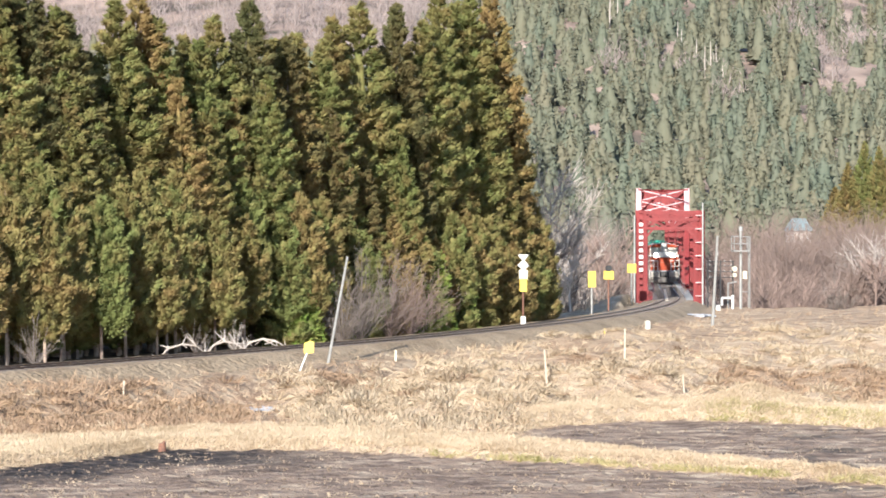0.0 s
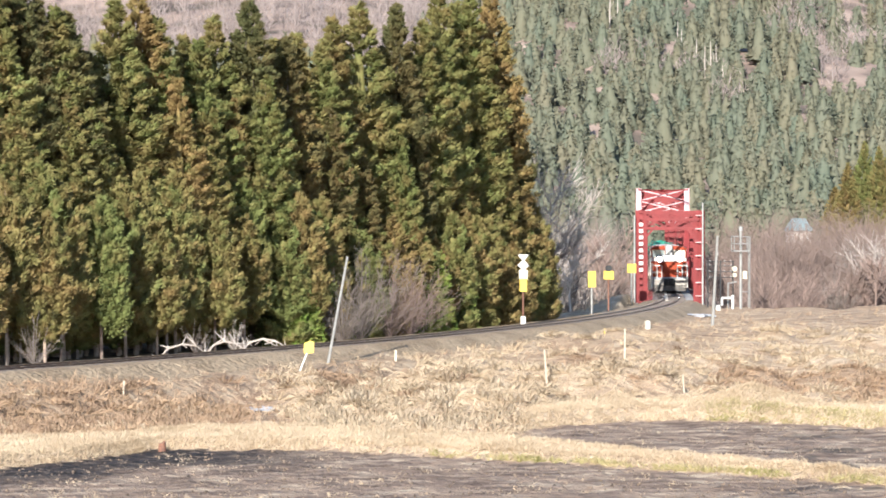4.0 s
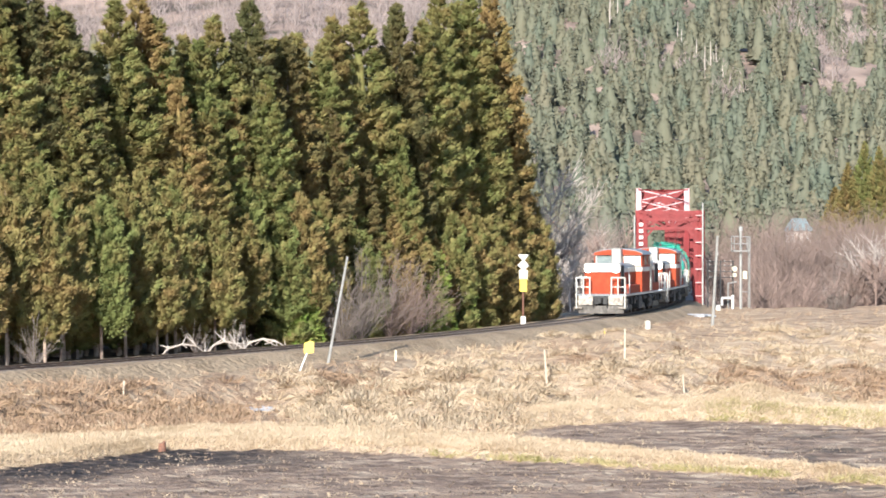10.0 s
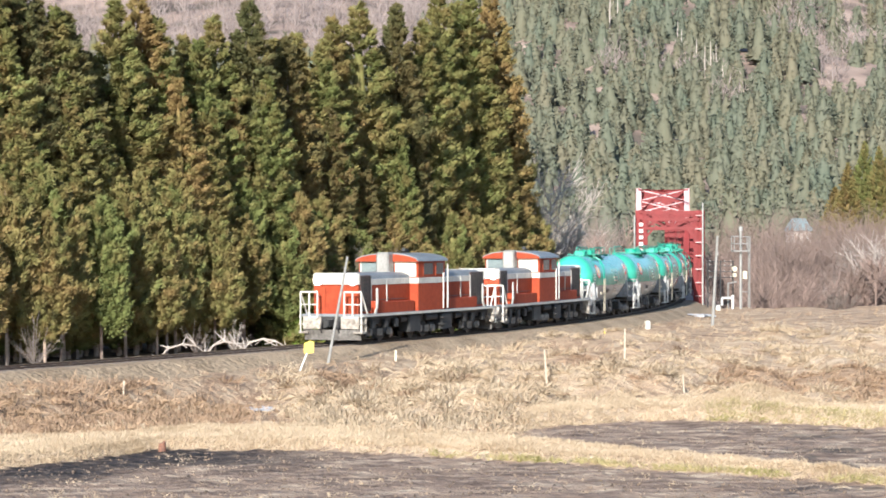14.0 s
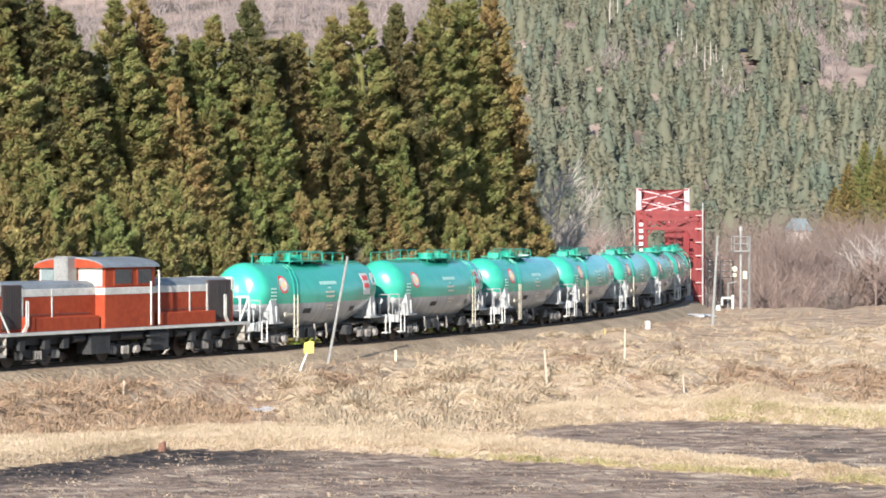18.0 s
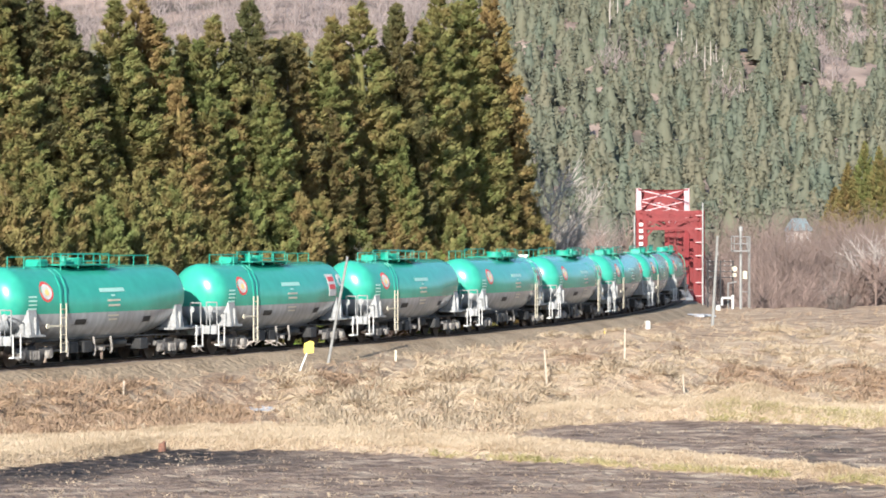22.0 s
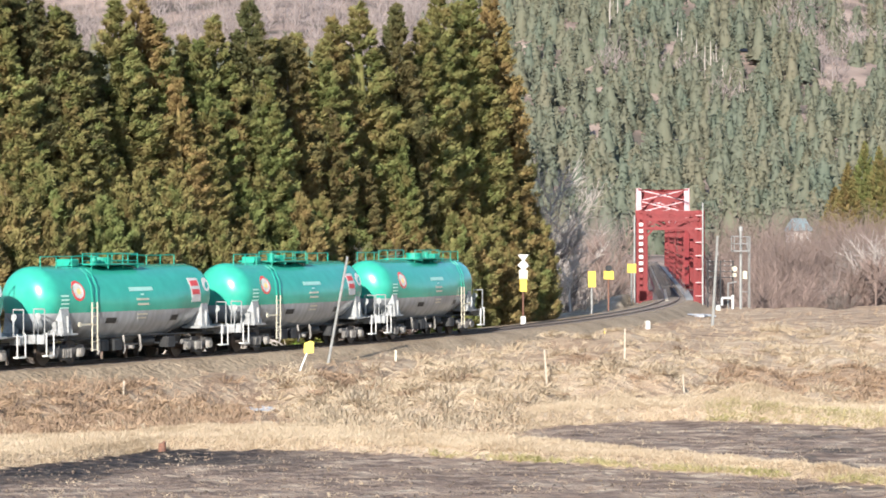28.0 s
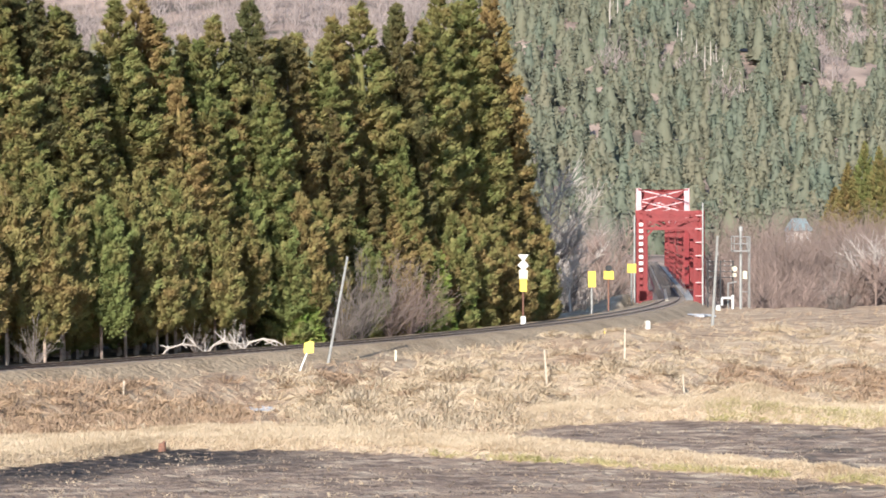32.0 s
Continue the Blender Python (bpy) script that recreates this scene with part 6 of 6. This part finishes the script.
turned(tagged(part("concrete_post", Geo().box(-0.12, 0.12, -0.12, 0.12, -0.3, 0.44, bev=0.03), "white"), "short white concrete marker post beside the ballast", "post"), at(69.5, 158), 15)
turned(tagged(part("tree_stump", Geo().bar((0, 0, -0.2), (0, 0, 0.24), 0.13, 0.10, 10).bar((0.03, 0, 0.22), (0.07, 0.02, 0.30), 0.06, 0.03, 6), "rust"), "small dark stump at the paddy's edge", "stump"), at(-95.4, 83.2))


# crumpled plastic sheets
def sheet(seed, l, w, p, label):
    rs = np.random.RandomState(seed)
    n = 9
    g = Geo()
    v = [((i / (n - 1) - 0.5) * l * (1 + 0.15 * rs.normal()), (j / (n - 1) - 0.5) * w, 0.05 + 0.05 * rs.uniform() + 0.03 * math.sin(i * 1.3)) for j in range(n) for i in range(n)]
    f = [(j * n + i, j * n + i + 1, (j + 1) * n + i + 1, (j + 1) * n + i) for j in range(n - 1) for i in range(n - 1)]
    low = [(x, y, z - 0.03) for x, y, z in v]
    g.add(v, f).add(low, [tuple(reversed(q)) for q in f])
    turned(tagged(part("plastic_sheet", g, "plastic"), label, "plastic sheet", "litter in the grass"), p, seed * 17)


sheet(1, 1.2, 2.4, at(-61.6, 103), "crumpled white plastic sheet in the dry grass")
sheet(2, 0.5, 0.8, at(-94.8, 98), "small pale plastic scrap in the dry grass")
sheet(3, 1.1, 2.6, at(84.6, 187), "white plastic sheet lying by the track")
sheet(5, 0.9, 1.4, at(89.0, 186), "white plastic scrap lying by the track")


# the equipment by the bridge: leaning pole, lattice mast, white box and cable rack
turned(tagged(part("wooden_pole", Geo().bar((0, 0, -0.4), (0, 0, 5.1), 0.10, 0.07, 10).bar((0.05, -0.1, 4.0), (0.05, -0.1, 4.2), 0.05, n=6), "galv"), "grey concrete pole leaning slightly, with a bracket", "pole"), at(91.5, 165), 0, 3.2)


def mast():
    t = new("signal_mast")
    part("column", Geo().bar((0, 0, -0.8), (0, 0, 5.6), 0.11, 0.09, 10), "galv", t)
    part("top_cap", Geo().bar((0, 0, 5.55), (0, 0, 5.85), 0.16, 0.12, 10), "galv", t)
    part("platform", Geo().box(-0.58, 0.58, -0.45, 0.45, 4.10, 4.18), "galv", t)
    for z in (4.65, 5.15):
        part("guard_rail", Geo().path([(-0.56, -0.42, z), (0.56, -0.42, z), (0.56, 0.42, z), (-0.56, 0.42, z), (-0.56, -0.42, z)], 0.035), "galv", t)
    for x in (-0.56, 0.56):
        for y in (-0.42, 0.42):
            part("guard_post", Geo().bar((x, y, 4.15), (x, y, 5.15), 0.035, n=5), "galv", t)
    g = Geo()
    for y in (-0.2, 0.2):
        g.bar((0.6, y, -0.8), (0.6, y, 5.1), 0.04, n=5)
    part("ladder_rails", g, "galv", t)
    for i in range(14):
        part("rung", Geo().bar((0.6, -0.2, -0.3 + i * 0.38), (0.6, 0.2, -0.3 + i * 0.38), 0.025, n=5), "galv", t)
    for z in (1.3, 2.6):
        part("brace", Geo().bar((0.1, 0, z), (0.6, 0, z), 0.035, n=5), "galv", t)
    part("lamp_head", Geo().disc((-0.5, -0.25, 2.9), 0.18, 0.2, "y", 16), "cream", t, "round pale lamp head")
    part("cabinet", Geo().box(0.12, 0.4, -0.3, 0.0, 2.2, 2.75, bev=0.03), "cream", t)
    part("cabinet", Geo().box(-0.6, -0.35, -0.3, 0.0, 2.35, 2.6, bev=0.03), "cream", t)
    part("side_pipe", Geo().path([(-0.9, 0, -0.6), (-0.9, 0, 1.9), (-0.3, 0, 2.0)], 0.06), "galv", t)
    return tagged(t, "galvanised signal mast with caged platform and ladder", "signal mast")


turned(mast(), at(101.1, 205), 8)
turned(tagged(part("white_pipe_stand", Geo().bar((0, 0, -0.5), (0, 0, 1.1), 0.09, n=10).path([(0, 0, 0.9), (-0.75, 0, 0.9), (-0.75, 0, 0.4)], 0.08, 8), "white"), "white pipe bent over like a gate beside the track", "pipe"), at(98.4, 204))
box = new("relay_box")
part("case", Geo().box(-0.14, 0.14, -0.13, 0.13, -0.4, 0.34, bev=0.03), "white", box)
part("lid", Geo().box(-0.16, 0.16, -0.15, 0.15, 0.34, 0.39, bev=0.02), "galv", box)
turned(tagged(box, "small white relay cabinet beside the mast", "cabinet"), at(93.4, 202), 10)
rack = new("cable_rack")
for x in (-0.9, 0.0, 0.9):
    part("post", Geo().bar((x, 0, -1.0), (x, 0, 3.4), 0.045, n=6), "gear", rack)
for z in (2.2, 2.6, 3.0, 3.3):
    part("cross_arm", Geo().beam((-1.0, 0, z), (1.0, 0, z), 0.05, 0.05), "gear", rack)
    for x in (-0.75, -0.3, 0.3, 0.75):
        part("insulator", Geo().bar((x, 0, z + 0.02), (x, 0, z + 0.12), 0.035, 0.025, 6), "galv", rack)
turned(tagged(rack, "grey rack of cross arms with white insulators", "cable rack"), at(94.2, 207), 8)

# a house beyond the river, narrowed and placed to fit the camera's view
house = new("house")
part("wall", Geo().box(-4.5, 4.5, -3.5, 3.5, -9, 4.6), "plaster", house)
part("roof", Geo().add([(-5.2, -4.3, 4.5), (5.2, -4.3, 4.5), (5.2, 4.3, 4.5), (-5.2, 4.3, 4.5), (-3.6, 0, 7.0), (3.6, 0, 7.0)], [(0, 1, 5, 4), (1, 2, 5), (2, 3, 4, 5), (3, 0, 4), (3, 2, 1, 0)]), "roof_blue", house, "blue-grey hipped roof")
for x in (-2.4, 2.2):
    w = part("window", Geo().box(x - 0.9, x + 0.9, -3.56, -3.48, 1.6, 3.0), "white", house)
    part("pane", Geo().box(x - 0.8, x + 0.8, -3.6, -3.5, 1.7, 2.9), "glass", w)
x, y = spot(120.7, 474)
house.matrix_basis = pose(x, y, 1.7, 0, 0, 12) @ Matrix.Diagonal((0.32, 0.6, 0.8, 1))
tagged(house, "far house with a blue-grey hipped roof", "house")


# bare bushes and deadwood at the grove's foot
for i, (b, perp, h, r, mt, label) in enumerate((
    (-27.6, 3.0, 5.2, 2.1, "bare", "tan leafless bush at the grove's foot"), (-18.0, 3.1, 5.2, 2.1, "twig", "reddish leafless bush at the grove's foot"),
    (-34.3, 3.0, 3.4, 1.5, "bare", "grey-brown leafless bush at the grove's foot"), (-10.4, 3.1, 4.2, 1.7, "twig", "reddish leafless bush at the grove's foot"),
    (-84.2, 3.4, 1.9, 1.0, "bare", "grey dead bush at the grove's foot"), (-70.8, 3.4, 1.7, 1.1, "pale_bark", "pale dead bush at the grove's foot"),
    (-138.9, 3.4, 2.3, 0.9, "bare", "grey leafless sapling among the trunks"))):
    t = bare_tree(150 + i, h, r, mt, label, limbs=60 if h > 2.8 else 16, twigs=1100 if h > 2.8 else 150, thick=0.045, stem=0.0, bushy=True)
    t.name = "bare_bush"
    tagged(t, "", "bush", "bushes at the grove's foot")
    stand(t, b, behind(b, perp), rz=i * 40.0)
for i, b in enumerate((-74.6, -61.8, -89.0)):
    t = new("fallen_branch")
    rs = np.random.RandomState(400 + i)
    pts = [Vector((-1.3, 0, 0.0)), Vector((-0.7, 0.1, 0.55)), Vector((0.1, 0, 0.75)), Vector((0.9, -0.1, 0.65)), Vector((1.5, 0, 0.3))]
    g = Geo()
    for k in range(4):
        g.bar(pts[k], pts[k + 1], 0.07 - 0.012 * k, 0.058 - 0.012 * k, 7)
    part("limb", g, "pale_bark", t)
    for k in range(11):
        p = pts[k % 5]
        q = p + Vector((rs.normal(0, 0.5), rs.normal(0, 0.3), rs.uniform(-0.5, 0.8)))
        part("side_branch", Geo().bar(p, q, 0.05, 0.015, 5), "pale_bark", t)
    turned(tagged(t, "bleached fallen branch lying among the cedar trunks", "branch", "deadwood at the grove's foot"), at(b, behind(b, 3.2)), -25 + i * 25)
    t.scale = (0.7, 0.7, 0.8)
# green young shrubs
for i, (b, perp, h) in enumerate(((-45.9, 3.6, 2.4), (-49.7, 3.8, 1.8), (-1.7, 3.8, 4.2), (5.9, 4.0, 3.8), (-7.5, 4.0, 3.0))):
    t = new("green_shrub")
    rs = np.random.RandomState(500 + i)
    n = 170
    u = rs.uniform(0, 1, n)
    a = rs.uniform(0, 6.283, n)
    rad = 0.85 * (1 - u) ** 0.6 * rs.uniform(0.3, 1.0, n) * (h / 3) ** 0.5
    c = np.stack([rad * np.cos(a), rad * np.sin(a), 0.1 + u * h * 0.95], 1)
    part("stem", Geo().bar((0, 0, -0.2), (0, 0, h * 0.8), 0.04, 0.01, 5), "bark", t)
    part("foliage", big_mesh("foliage", *tufts(rs, c, np.stack([np.cos(a), np.sin(a), np.full(n, 0.5)], 1), 10, 0.28, 0.12, 0.0, 0.7), "shrub"), "shrub", t)
    stand(tagged(t, "fresh yellow-green shrub at the grove's foot", "shrub", "shrubs at the grove's foot"), b, behind(b, perp), rz=i * 60.0)


# clods of turned earth in the paddies
def clods(seed, n):
    rs = np.random.RandomState(seed)
    b, y = rs.uniform(-158, 158, n), 1.0 / rs.uniform(1 / 98.0, 1 / 66.5, n)
    x = b * y / 1000
    z, mud, _, _ = ground(x, y)
    k = (mud > 0.5) & (rs.uniform(0, 1, n) < 0.45 + 0.4 * wave(x, y, 5, 97))
    x, y, z = x[k], y[k], z[k]
    m = len(x)
    r = rs.uniform(0.015, 0.055, (m, 1))
    six = np.array([[1, 0, 0], [-1, 0, 0], [0, 1, 0], [0, -1, 0], [0, 0, 0.8], [0, 0, -0.6]])
    v = np.stack([x, y, z], 1)[:, None, :] + six[None] * r[:, :, None] * rs.uniform(0.5, 1.5, (m, 6, 1))
    tri = np.array([[0, 2, 4], [2, 1, 4], [1, 3, 4], [3, 0, 4], [2, 0, 5], [1, 2, 5], [3, 1, 5], [0, 3, 5]])
    f = (np.arange(m)[:, None, None] * 6 + tri[None]).reshape(-1, 3)
    tagged(part("earth_clods", big_mesh("earth_clods", v.reshape(-1, 3), f, "mud"), "mud"), "turned clods of brown earth in the paddies", "earth", kind="stuff")


clods(601, 9000)


def motions():
    """The train rolls off the bridge and round the bend, out of the picture, and its wheels turn."""
    for ob, start, length, half in train:
        walk(ob, [(t, vehicle_pose(t, start, length, half)) for t in np.arange(0, 32.01, 0.5)])
    roll = [(t, (train_front(0.0) - train_front(t)) / 0.43) for t in np.arange(0, 961) / 30.0]
    for ob, start, length, half in train:
        for bg in [o for o in ob.children if o.name.startswith("bogie")]:
            rows = []
            for t in np.arange(0, 32.01, 0.5):
                body = vehicle_pose(t, start, length, half).to_euler().z
                way = track(train_front(t) + start + length / 2 - bg.location.x)[2] + math.pi
                rows.append((t, pose(bg.location.x, 0, 0, 0, 0, math.degrees(math.remainder(way - body, 2 * math.pi)))))
            walk(bg, rows)
            for o in [c for c in bg.children if c.name.startswith("wheelset")]:
                x = o.location.x
                walk(o, [(t, Matrix.Translation((x, 0, 0.43)) @ Matrix.Rotation(a, 4, "Y")) for t, a in roll])


motions()
